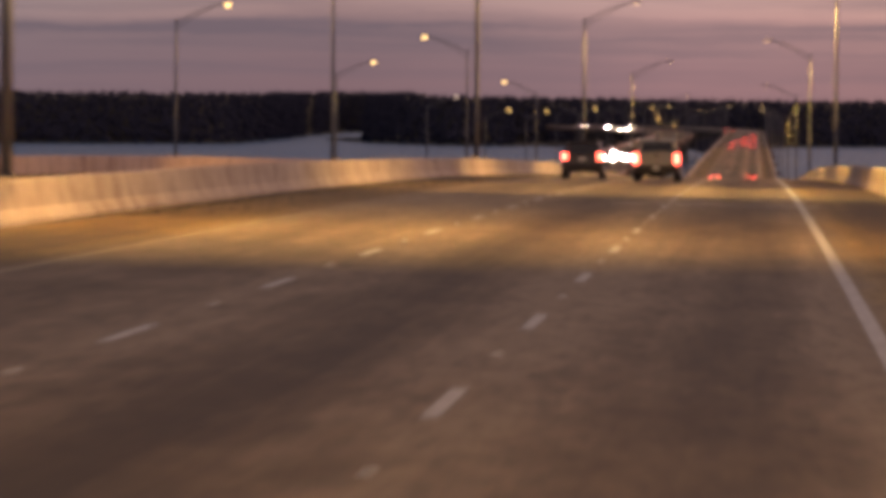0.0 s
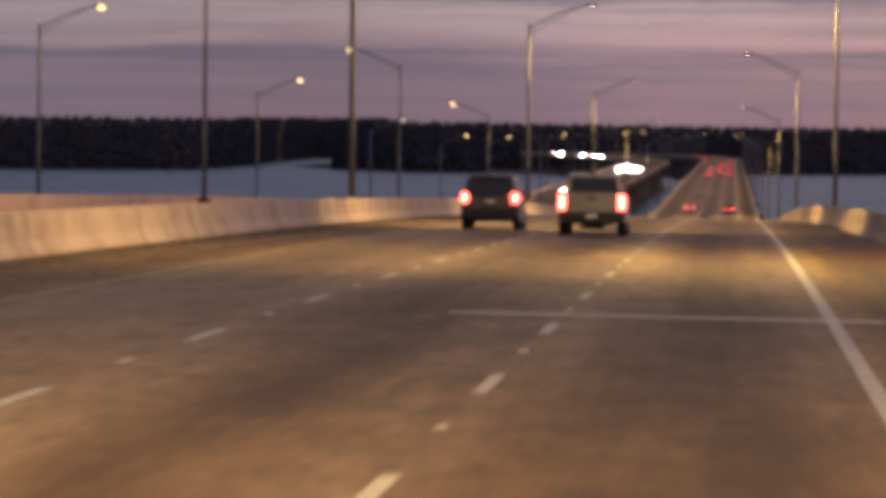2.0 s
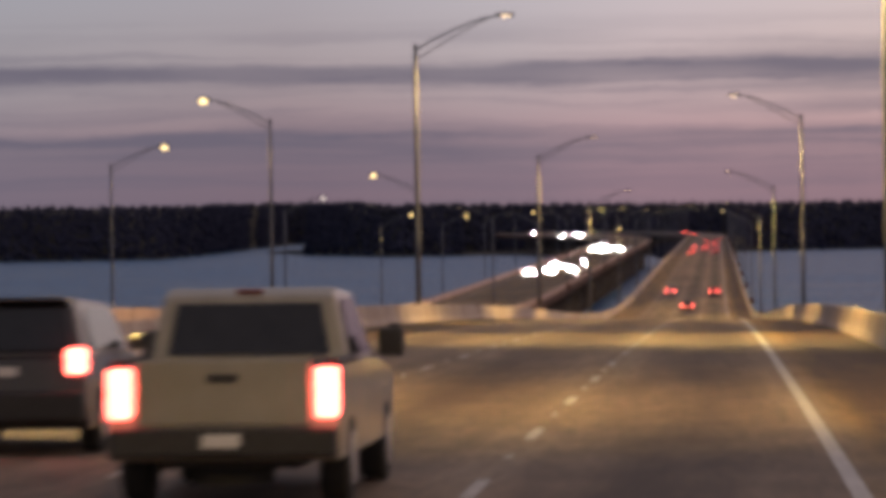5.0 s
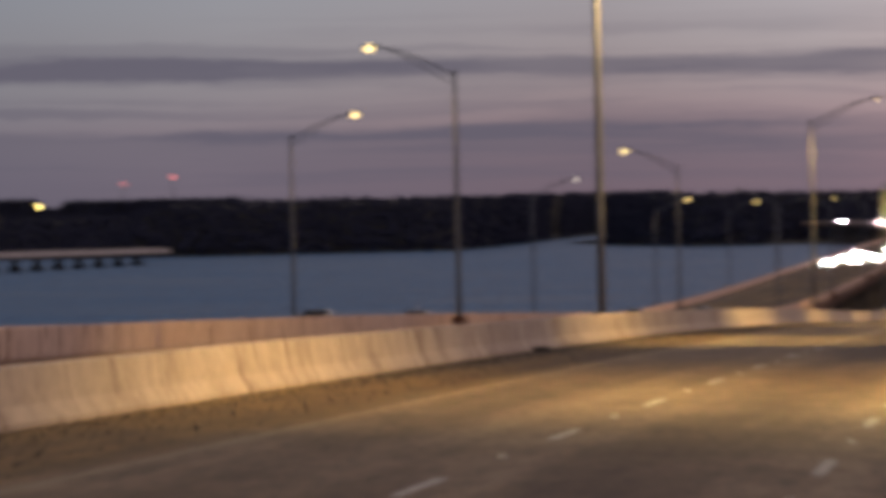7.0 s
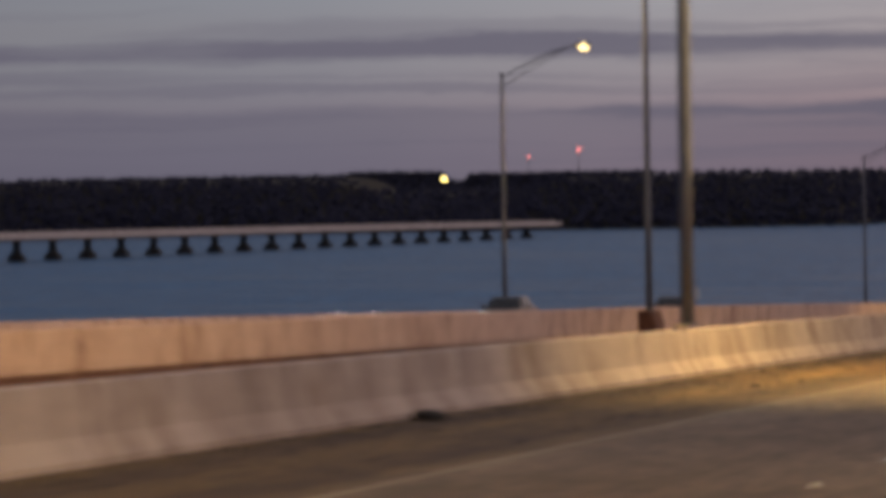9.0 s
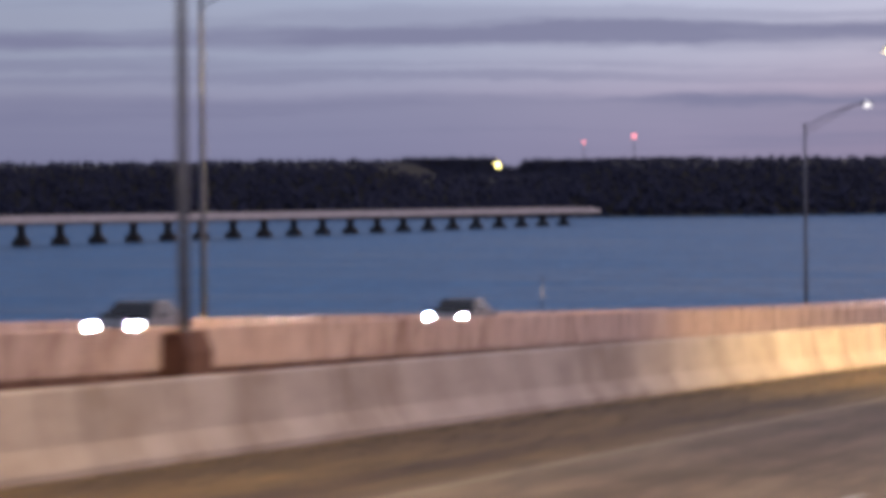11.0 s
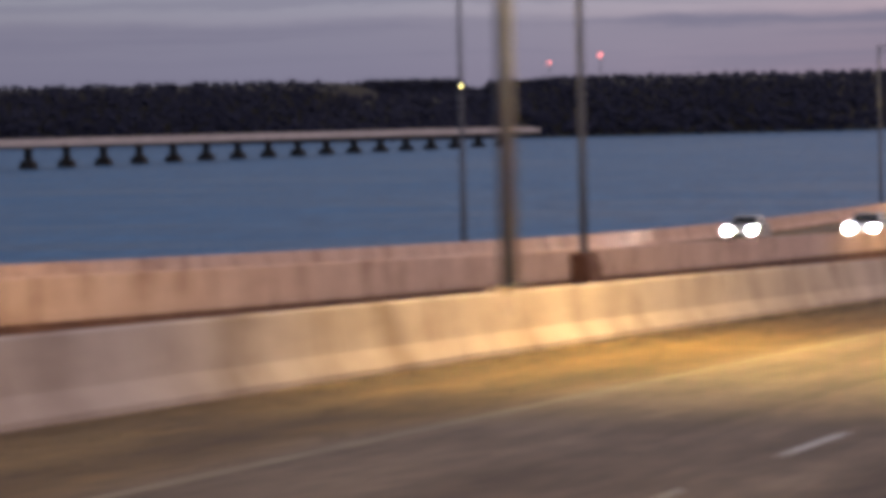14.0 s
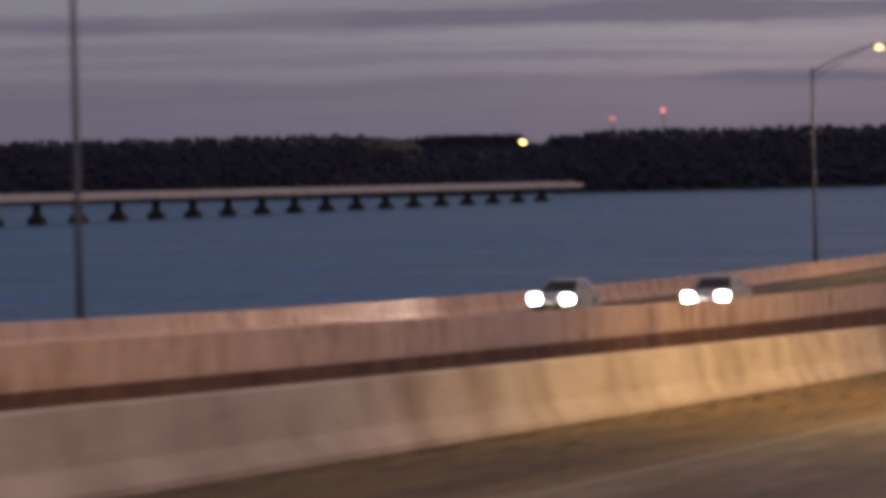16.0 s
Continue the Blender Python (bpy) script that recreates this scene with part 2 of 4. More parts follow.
M["lens_flat"] = plain_glow("flat_sodium_lens", (1.0, 0.72, 0.38), 7.0)
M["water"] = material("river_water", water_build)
M["land"] = speckled("earth_and_wood_shade", (0.012, 0.013, 0.010), (0.035, 0.034, 0.026), 0.08, 0.95, bump=0)
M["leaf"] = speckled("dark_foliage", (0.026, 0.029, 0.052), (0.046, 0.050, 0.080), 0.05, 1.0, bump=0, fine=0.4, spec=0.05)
M["tyre"] = speckled("tyre_rubber", (0.012, 0.012, 0.012), (0.03, 0.03, 0.03), 30, 0.85)
M["rim"] = speckled("alloy_rim", (0.30, 0.30, 0.31), (0.48, 0.48, 0.49), 20, 0.35, 0.8, 0.0)
M["glass"] = speckled("dark_car_glass", (0.010, 0.011, 0.013), (0.02, 0.021, 0.024), 4, 0.08, 0.0, 0.0)
M["trim"] = speckled("black_plastic_trim", (0.012, 0.012, 0.013), (0.03, 0.03, 0.031), 14, 0.6)
M["tail"] = plain_glow("tail_lamp", (1.0, 0.11, 0.08), 14.0)
M["head"] = plain_glow("head_lamp", (0.97, 0.97, 1.0), 900.0)
M["beacon"] = plain_glow("red_beacon", (1.0, 0.20, 0.18), 3.0)
M["flood"] = plain_glow("yard_flood_lamp", (1.0, 0.80, 0.26), 9.0)
M["plate"] = speckled("pale_plate", (0.55, 0.55, 0.53), (0.7, 0.7, 0.68), 20, 0.5)
M["sign_white"] = speckled("white_marker_plate", (0.80, 0.81, 0.82), (0.90, 0.91, 0.91), 12, 0.5)


def paint(name, dark, light):
    def build(n, l, p):
        r = ramp(n, [(0.35, dark), (0.65, light)])
        l.new(noise_tex(n, l, 2.0, 4), r.inputs[0])
        l.new(r.outputs[0], p.inputs["Base Color"])
        p.inputs["Roughness"].default_value = 0.32
        p.inputs["Coat Weight"].default_value = 0.6
    return material(name, build)


M["tan_paint"] = paint("dusty_champagne_paint", (0.25, 0.23, 0.185), (0.31, 0.285, 0.235))
M["black_paint"] = paint("black_car_paint", (0.012, 0.011, 0.012), (0.022, 0.020, 0.021))
M["grey_paint"] = paint("dark_grey_car_paint", (0.05, 0.052, 0.056), (0.075, 0.078, 0.083))
M["silver_paint"] = paint("silver_car_paint", (0.38, 0.39, 0.40), (0.46, 0.47, 0.48))
M["red_paint"] = paint("dark_red_car_paint", (0.12, 0.012, 0.012), (0.16, 0.018, 0.016))


# ---- mesh helpers ----
def mesh_of(name, bm, mat, smooth=False):
    me = bpy.data.meshes.new(name)
    bmesh.ops.recalc_face_normals(bm, faces=bm.faces)
    bm.to_mesh(me)
    bm.free()
    for m in (mat if isinstance(mat, (list, tuple)) else [mat]):
        me.materials.append(m)
    if smooth:
        for f in me.polygons:
            f.use_smooth = True
    return me


def part(name, bm, mat, parent, label="", smooth=False, at=None):
    ob = new(name, mesh_of(name, bm, mat, smooth))
    ob.parent = parent
    if at is not None:
        ob.matrix_basis = at
    if label:
        ob["label"] = label
    return ob


def root(name, m, label, category, group="", kind=""):
    ob = new(name)
    ob.matrix_basis = m
    return tagged(ob, label, category, group, kind)


def box(bm, x0, x1, y0, y1, z0, z1, bevel=0.0):
    r = bmesh.ops.create_cube(bm, size=1.0)
    bmesh.ops.scale(bm, vec=(x1 - x0, y1 - y0, z1 - z0), verts=r["verts"])
    bmesh.ops.translate(bm, vec=((x0 + x1) / 2, (y0 + y1) / 2, (z0 + z1) / 2), verts=r["verts"])
    if bevel:
        es = list({e for v in r["verts"] for e in v.link_edges})
        bmesh.ops.bevel(bm, geom=es, offset=bevel, segments=2, affect="EDGES", profile=0.5)
    return bm


def boxed(*a, **k):
    return box(bmesh.new(), *a, **k)


def tube(bm, points, radii, sides=12, caps=True):
    """A round bar through points, with a radius at each."""
    rings = []
    pts = [Vector(p) for p in points]
    for i, p in enumerate(pts):
        d = (pts[min(i + 1, len(pts) - 1)] - pts[max(i - 1, 0)]).normalized()
        ref = Vector((0, 1, 0)) if abs(d.y) < 0.9 else Vector((1, 0, 0))
        a = d.cross(ref).normalized()
        b = d.cross(a)
        rings.append([bm.verts.new(p + radii[i] * (math.cos(t) * a + math.sin(t) * b))
                      for t in [2 * math.pi * k / sides for k in range(sides)]])
    for r0, r1 in zip(rings, rings[1:]):
        for k in range(sides):
            bm.faces.new((r0[k], r0[(k + 1) % sides], r1[(k + 1) % sides], r1[k]))
    if caps:
        bm.faces.new(rings[0][::-1])
        bm.faces.new(rings[-1])
    return bm


def prism(bm, profile, y0, y1):
    """Extrudes an (x, z) outline along y."""
    a = [bm.verts.new((x, y0, z)) for x, z in profile]
    b = [bm.verts.new((x, y1, z)) for x, z in profile]
    n = len(profile)
    for k in range(n):
        bm.faces.new((a[k], a[(k + 1) % n], b[(k + 1) % n], b[k]))
    bm.faces.new(a[::-1])
    bm.faces.new(b)
    return bm


# ---- the bridge's long profile ----
KNOTS = [-100, 0, 100, 200, 300, 400, 500, 600, 700, 800, 900, 1000, 1200, 1500, 2600]
GRADES = [-0.00099, -0.00317, -0.01101, -0.01701, -0.02398, -0.02896, -0.02340, -0.00820, 0.00050, 0.00350, 0.00350, 0.00300, 0.00250, 0.00220, 0.00200]
CROWN = 15.375      # pavement at y = 0
WATER = -4.2        # level of the river
FALL = 0.01145      # cross fall of the near roadway, down to the right


def pave(y):
    z, base = 0.0, None
    y = max(-400.0, min(2600.0, y))
    if y < KNOTS[0]:
        g = GRADES[0]
        return pave(KNOTS[0]) + (y - KNOTS[0]) * (g + (KNOTS[0] - y) * 0.00002)
    z = CROWN - (GRADES[0] + GRADES[1]) / 2 * 100
    for k0, k1, g0, g1 in zip(KNOTS, KNOTS[1:], GRADES, GRADES[1:]):
        h = min(y, k1) - k0
        if h <= 0:
            break
        z += g0 * h + (g1 - g0) / (k1 - k0) * h * h / 2
    return z


def near_z(x, y):
    return pave(y) - FALL * x


def far_z(x, y):
    return pave(y) + 0.13 + 0.0144 * (x + 25.4)


def near_bend(y):
    """How far the near roadway has swung to the left, beyond the far bank."""
    return -max(0.0, y - 2000) ** 2 / 4000


def far_bend(y):
    return -max(0.0, y - 1750) ** 2 / 6500


BEND = {near_z: near_bend, far_z: far_bend}


def slope(y):
    return math.atan((pave(y + 1) - pave(y - 1)) / 2)


STATIONS = [-300 + 20 * i for i in range(15)] + [5 * i for i in range(180)] + [900 + 25 * i for i in range(65)]


def swept(profile, level, stations):
    """Sweeps an (x, dz) outline along the bridge; level(x, y) is the pavement there."""
    verts, faces = [], []
    n = len(profile)
    for y in stations:
        verts += [(x + BEND[level](y), y, level(x, y) + dz) for x, dz in profile]
    for i in range(len(stations) - 1):
        for k in range(n):
            a, b = i * n + k, i * n + (k + 1) % n
            faces.append((a, b, b + n, a + n))
    faces.append(tuple(range(n))[::-1])
    faces.append(tuple(len(verts) - n + k for k in range(n)))
    return verts, faces


def swept_mesh(name, profile, level, stations, mat):
    me = bpy.data.meshes.new(name)
    v, f = swept(profile, level, stations)
    me.from_pydata(v, [], f)
    me.materials.append(mat)
    me.update()
    bm = bmesh.new()
    bm.from_mesh(me)
    bmesh.ops.recalc_face_normals(bm, faces=bm.faces)
    bm.to_mesh(me)
    bm.free()
    return me


# ---- the large structure ----
# water: one sheet to the horizon
bm = bmesh.new()
bmesh.ops.create_grid(bm, x_segments=40, y_segments=40, size=9000)
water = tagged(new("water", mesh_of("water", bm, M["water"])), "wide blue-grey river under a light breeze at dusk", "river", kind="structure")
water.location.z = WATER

# near roadway and deck
road = tagged(new("road", swept_mesh("road", [(6.9, 0), (6.9, -0.25), (-11.9, -0.25), (-11.9, 0)] + [(-11.9 + 18.8 * i / 8, 0) for i in range(1, 8)],
                                     near_z, STATIONS, M["road"])),
              "worn grey concrete roadway with dark streaked wheel paths", "road", kind="structure")
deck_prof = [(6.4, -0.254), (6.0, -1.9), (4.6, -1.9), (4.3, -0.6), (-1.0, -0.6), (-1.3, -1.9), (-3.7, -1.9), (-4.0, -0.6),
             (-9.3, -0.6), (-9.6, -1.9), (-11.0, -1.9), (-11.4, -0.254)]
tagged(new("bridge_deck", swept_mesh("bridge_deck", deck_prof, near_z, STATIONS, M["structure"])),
       "weathered concrete girders under the near roadway, coloured shade-dark", "bridge", kind="structure")

# opposite roadway, beyond an open gap
opposite = tagged(new("opposite_road", swept_mesh("opposite_road", [(-25.98, 0), (-25.98, -0.25), (-43.7, -0.25), (-43.7, 0)], far_z, STATIONS, M["road"])),
                  "worn grey concrete roadway of the opposite bridge", "road", kind="structure")
deck2 = [(-26.0, -0.254), (-26.4, -1.9), (-27.8, -1.9), (-28.1, -0.6), (-33.4, -0.6), (-33.7, -1.9), (-36.0, -1.9), (-36.3, -0.6),
         (-41.5, -0.6), (-41.8, -1.9), (-43.2, -1.9), (-43.6, -0.254)]
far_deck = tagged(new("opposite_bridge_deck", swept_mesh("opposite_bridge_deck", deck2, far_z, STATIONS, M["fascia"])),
       "weathered concrete girders under the opposite roadway, coloured shade-dark", "bridge", kind="structure")

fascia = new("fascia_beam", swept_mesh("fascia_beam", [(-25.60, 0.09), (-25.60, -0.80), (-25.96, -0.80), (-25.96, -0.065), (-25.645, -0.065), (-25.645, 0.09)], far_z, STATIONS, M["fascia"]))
fascia.parent = far_deck
fascia["label"] = "rust-stained edge beam, coloured shade-dark"

# safety-shaped concrete barriers; s = +1 where the traffic face looks to +x
SEG = 6.10


def barrier_profile(s, height, foot=-0.26):
    return [(0.0, 0.0), (0.0, 0.075), (-s * 0.14, 0.30), (-s * 0.235, height - 0.03), (-s * 0.265, height), (-s * 0.42, height),
            (-s * 0.45, height - 0.03), (-s * 0.45, foot)]


def barrier_segment_mesh(s, height, foot, mat):
    bm = bmesh.new()
    prism(bm, [(x, z) for x, z in barrier_profile(s, height, foot)], 0.012, SEG - 0.012)
    return mesh_of("segment", bm, mat)


def barrier(name, x, s, level, height, y0, y1, label, foot=-0.26, mat=M["barrier"]):
    thing = root(name, Matrix(), label, "barrier", kind="structure")
    me = barrier_segment_mesh(s, height, foot, mat)
    y = y0
    while y < y1 - 0.1:
        z0, z1 = level(x, y), level(x, y + SEG)
        ob = new("segment", me)
        ob.parent = thing
        ob.matrix_basis = Matrix.Translation((x, y, z0)) @ Matrix.Rotation(math.atan2(z1 - z0, SEG), 4, "X")
        y += SEG
    for name2, a, b in (("far_run", y + 0.012, 2495.0), ("rear_run", -300.0, y0)):
        st = [a] + [q for q in STATIONS if a < q < b] + [b]
        ob = new(name2, swept_mesh(name2, barrier_profile_at(x, s, height, foot), level, st, mat))
        ob.parent = thing
    return thing


def barrier_profile_at(x, s, height, foot):
    return [(x + px, pz) for px, pz in barrier_profile(s, height, foot)]


barrier("median_barrier", -11.06, 1, near_z, 0.836, -60.0, 720.0, "sloped concrete safety barrier streaked with rain stains")
barrier("right_barrier", 6.42, -1, near_z, 0.836, -20.0, 500.0, "sloped concrete safety barrier along the right shoulder")
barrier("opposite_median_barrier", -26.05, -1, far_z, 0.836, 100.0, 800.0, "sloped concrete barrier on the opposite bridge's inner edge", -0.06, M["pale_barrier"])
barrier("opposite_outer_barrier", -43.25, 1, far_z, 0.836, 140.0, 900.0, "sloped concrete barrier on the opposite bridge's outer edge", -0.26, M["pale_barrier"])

# bridge piers in the water
def pier_bent(x0, x1):
    thing = new("bridge_pier")
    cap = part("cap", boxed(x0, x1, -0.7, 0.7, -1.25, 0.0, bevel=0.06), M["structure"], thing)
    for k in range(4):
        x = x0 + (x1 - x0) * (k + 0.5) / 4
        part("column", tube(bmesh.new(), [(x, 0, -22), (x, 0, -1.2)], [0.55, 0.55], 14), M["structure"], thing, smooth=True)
    return tagged(thing, "weathered concrete bridge pier with round columns in water, coloured shade-dark", "bridge pier", "piers under the bridges")


first_near, first_far = pier_bent(-10.6, 5.8), pier_bent(-43.0, -26.6)
for first, lv, xc in ((first_near, near_z, -2.4), (first_far, far_z, -34.8)):
    first.matrix_basis = Matrix.Translation((0, 12, lv(xc, 12) - 2.0))
    # long spans over the channel, short ones on the low approach
    for y in [12 + 30.48 * k for k in range(1, 19)] + [560.64 + 15.24 * k for k in range(1, 122)]:
        copy_thing(first, Matrix.Translation((BEND[lv](y), y, lv(xc, y) - 2.0)))


# ---- road markings ----
def flat_strip(name, x, width, y0, y1, level, mat, parent, lift=0.004, label=""):
    st = [y0] + [q for q in STATIONS if y0 < q < y1] + [y1]
    v, f = [], []
    for y in st:
        b = x + BEND[level](y)
        v += [(b - width / 2, y, level(x - width / 2, y) + lift), (b + width / 2, y, level(x + width / 2, y) + lift)]
    for i in range(len(st) - 1):
        f.append((2 * i, 2 * i + 1, 2 * i + 3, 2 * i + 2))
    me = bpy.data.meshes.new(name)
    me.from_pydata(v, [], f)
    me.materials.append(mat)
    ob = new(name, me)
    ob.parent = parent
    if label:
        ob["label"] = label
    return ob


flat_strip("right_edge_line", 3.50, 0.17, -100, 2490, near_z, M["white_paint"], road, label="solid white edge line")
flat_strip("left_edge_line", -7.49, 0.16, -100, 2490, near_z, M["yellow_paint"], road, label="solid worn yellow edge line")
flat_strip("outer_edge_line", -40.4, 0.16, 100, 2490, far_z, M["white_paint"], opposite)
flat_strip("inner_edge_line", -29.2, 0.16, 100, 2490, far_z, M["yellow_paint"], opposite)


def dash_mesh():
    bm = bmesh.new()
    box(bm, -0.065, 0.065, -1.52, 1.52, -0.002, 0.004)
    return mesh_of("lane_dash", bm, M["white_paint"])


def stud_mesh():
    bm = bmesh.new()
    prism(bm, [(-0.05, 0.0), (-0.04, 0.018), (0.04, 0.018), (0.05, 0.0)], -0.05, 0.05)
    return mesh_of("road_stud", bm, M["marker"])


DASH, STUD = dash_mesh(), stud_mesh()


def lay(me, name, x, y, level, parent, lift=0.003):
    ob = new(name, me)
    ob.parent = parent
    ob.matrix_basis = Matrix.Translation((x, y, level(x, y) + lift)) @ Matrix.Rotation(slope(y), 4, "X")


for x, y0 in ((0.0, -42.80), (-3.66, -34.45)):
    for k in range(-1, 75):
        lay(DASH, "lane_dash", x, y0 + 12.19 * k, near_z, road)
        if k < 40:
            lay(STUD, "road_stud", x, y0 + 12.19 * k + 6.1, near_z, road)
for x, y0 in ((-32.95, 205.0), (-36.65, 211.0)):
    for k in range(60):
        lay(DASH, "lane_dash", x, y0 + 12.19 * k, far_z, opposite)

# expansion joints
for k in [0] + list(range(6, 30)):
    y = 31.2 + 30.48 * k
    pale = k == 0
    y = 34.55 if pale else y
    for parent, lv, xa, xb in ((road, near_z, -11.0, 6.36), (opposite, far_z, -43.2, -26.1)):
        if parent is opposite and k < 3:
            continue
        w = 0.45 if pale else 0.09
        xa, xb = (-1.5, 4.2) if pale else (xa, xb)
        me = bpy.data.meshes.new("expansion_joint")
        vs = [(xa, y, lv(xa, y) + 0.006), (xb, y, lv(xb, y) + 0.006), (xb, y + w, lv(xb, y + w) + 0.006), (xa, y + w, lv(xa, y + w) + 0.006)]
        me.from_pydata(vs, [], [(0, 1, 2, 3)])
        me.materials.append(M["pale_joint"] if pale else M["joint"])
        ob = new("expansion_joint", me)
        ob.parent = parent


# ---- lamp posts ----
def lamp_post(side, bowl, on_barrier, lit=True, weak=False):
    """A tapered steel post with one bracket arm towards +x (side 1) or -x; bowl: a hanging glass, else a flat one."""
    s = side
    thing = new("street_lamp")
    if on_barrier:
        z0 = 0.90
        part("pedestal", boxed(-0.235, -0.03, -0.32, 0.32, 0.55, z0, bevel=0.02), M["barrier"], thing, "concrete block on the barrier")
    else:
        z0 = 0.72
        part("pedestal", prism(bmesh.new(), [(-0.36, -0.30), (0.36, -0.30), (0.36, 0.30), (0.22, 0.72), (-0.22, 0.72), (-0.36, 0.30)], -0.85, 0.85),
             M["fascia"], thing, "flared rust-stained concrete pedestal")
    part("base_plate", boxed(-0.17, 0.17, -0.17, 0.17, z0 + 0.002, z0 + 0.04, bevel=0.01), M["pole"], thing)
    part("post", tube(bmesh.new(), [(0, 0, z0 + 0.04), (0, 0, 4), (0, 0, 8), (0, 0, 12.5)], [0.125, 0.115, 0.10, 0.08], 16), M["pole"], thing, smooth=True)
    part("post_cap", tube(bmesh.new(), [(0, 0, 12.5), (0, 0, 12.62)], [0.10, 0.07], 12), M["lamp_body"], thing, smooth=True)
    for name, dz in (("arm", 0.0), ("brace", -0.42)):
        pts = [(0, 0, 12.35 + dz), (s * 0.8, 0, 12.80 + dz), (s * 1.8, 0, 13.28 + dz * 0.75), (s * 2.7, 0, 13.62 + dz * 0.4), (s * 3.3, 0, 13.78 + dz * 0.1)]
        if not dz:
            pts.append((s * 3.75, 0, 13.84))
        part(name, tube(bmesh.new(), pts, [0.042 if not dz else 0.028] * len(pts), 8), M["pole"], thing, smooth=True)
    bm = bmesh.new()
    prism(bm, [(-0.17, 0.0), (0.17, 0.0), (0.15, 0.09), (0.07, 0.15), (-0.07, 0.15), (-0.15, 0.09)], -0.40, 0.40)
    head = part("lamp_head", bm, M["lamp_body"], thing, at=Matrix.Translation((s * 4.08, 0, 13.82)) @ Matrix.Rotation(-s * math.pi / 2, 4, "Z"))
    bm = bmesh.new()
    if bowl:
        bmesh.ops.create_uvsphere(bm, u_segments=14, v_segments=8, radius=0.22)
        bmesh.ops.scale(bm, vec=(0.9, 1.3, 0.85), verts=bm.verts)
        bmesh.ops.translate(bm, vec=(0, 0.08, -0.02), verts=bm.verts)
    else:
        box(bm, -0.12, 0.12, -0.16, 0.26, -0.010, 0.012, bevel=0.004)
    lens = new("lens", mesh_of("lens", bm, M["lens_weak"] if weak else M["lens_off"] if not lit else M["lens"] if bowl else M["lens_flat"], True))
    lens.parent = head
    lens["label"] = "weakly glowing white glass" if weak else "unlit glass" if not lit else "glowing glass bowl" if bowl else "flat glowing glass"
    return tagged(thing, "grey steel street lamp with a curved bracket arm, " + ("glowing weakly" if weak else "lit" if lit else "unlit"), "street lamp", "street lamps along the bridges")


def lamp_light(x, y, z, power, throw, s, across, beam, spill):
    """A lamp's light: a beam thrown along the traffic, wider across the road than along it, and a weaker spill all round."""
    la = bpy.data.lights.new("sodium_lamp", "SPOT")
    la.energy, la.color, la.spot_size, la.spot_blend, la.shadow_soft_size = power * beam, AMBER, radians(108), 0.8, 0.15
    ob = new("sodium_lamp", la)
    ob.matrix_world = look((x, y, z), (x + s * across, y + throw * 7.0, z - 13.6)) @ Matrix.Diagonal((1.7, 1, 1, 1))
    if y < 640:
        sp = bpy.data.lights.new("lamp_spill", "SPOT")
        sp.energy, sp.color, sp.spot_size, sp.spot_blend, sp.shadow_soft_size = power * spill, AMBER, radians(150), 0.5, 0.15
        new("lamp_spill", sp).matrix_world = look((x, y, z), (x, y + throw * 3.6, z - 10))


PITCH = 124.8
# lamps of uneven age, by their station on the near bridge
AGE = {-57: 0.09, 0: 1.05, 68: 0.78, 442: 0.7}
rows = ((-11.27, 0.1, near_z, 1, False, True, range(-1, 17), 10800, range(-1, 17)), (7.52, 67.8, near_z, -1, False, False, range(-1, 16), 15000, range(-1, 17)),
        (-25.37, 67.8, far_z, -1, True, False, range(0, 16), 3100, (0, 1, 2, 3, 9, 11)), (-43.95, 0.1, far_z, 1, True, False, range(1, 17), 3100, (1, 2, 3, 5, 6, 8)))
for x, y0, lv, s, bowl, on_barrier, ks, power, lit_rows in rows:
    # throw along the road, side, reach across it, and the shares of beam and spill
    aim = (-1, s, 0.8, 0.80, 0.62) if bowl else (1, s, 3.8, 0.70, 0.95) if on_barrier else (0.3, s, 3.2, 0.8, 0.80)
    kinds = {True: None, False: None}
    for k in ks:
        y = y0 + PITCH * k + (1.2 if on_barrier and k == 3 else 0.0)
        lit = k in lit_rows
        m = Matrix.Translation((x + BEND[lv](y), y, lv(x, y)))
        if lv is far_z and s == 1 and k == 4:
            lamp_post(s, bowl, on_barrier, False, True).matrix_basis = m
        elif kinds[lit] is None:
            kinds[lit] = lamp_post(s, bowl, on_barrier, lit)
            kinds[lit].matrix_basis = m
        else:
            copy_thing(kinds[lit], m)
        if -70 < y < 1300 and lit:
            lamp_light(x + s * 4.1, y, lv(x, y) + 13.62, power * (1.0 if bowl else AGE.get(round(y), 1.0)), *aim)

# small white marker plate on the outer edge of the opposite bridge
sign = root("marker_post", Matrix.Translation((-43.59, 424.5, far_z(-43.59, 424.5))), "thin post with a small white marker plate on the parapet", "marker post")
part("post", tube(bmesh.new(), [(0, 0, 0.83), (0, 0, 2.6)], [0.025, 0.025], 8), M["pole"], sign)
part("plate", boxed(-0.012, 0.012, -0.07, 0.07, 1.46, 2.08, bevel=0.004), M["sign_white"], sign, "small white plate", at=Matrix.Rotation(radians(-70), 4, "Z"))


# ---- old trestle across the river ----
SKEW = -math.atan(0.094)
trestle = root("old_trestle", Matrix.Translation((-491.5, 1200, 0)) @ Matrix.Rotation(SKEW, 4, "Z"), "long bleached concrete trestle deck on dark piers in water", "trestle")
ALONG = 1 / math.cos(SKEW)


def trestle_z(v):
    """Top of the deck, v metres along from the trestle's origin."""
    return 6.75 - 0.0038 * v


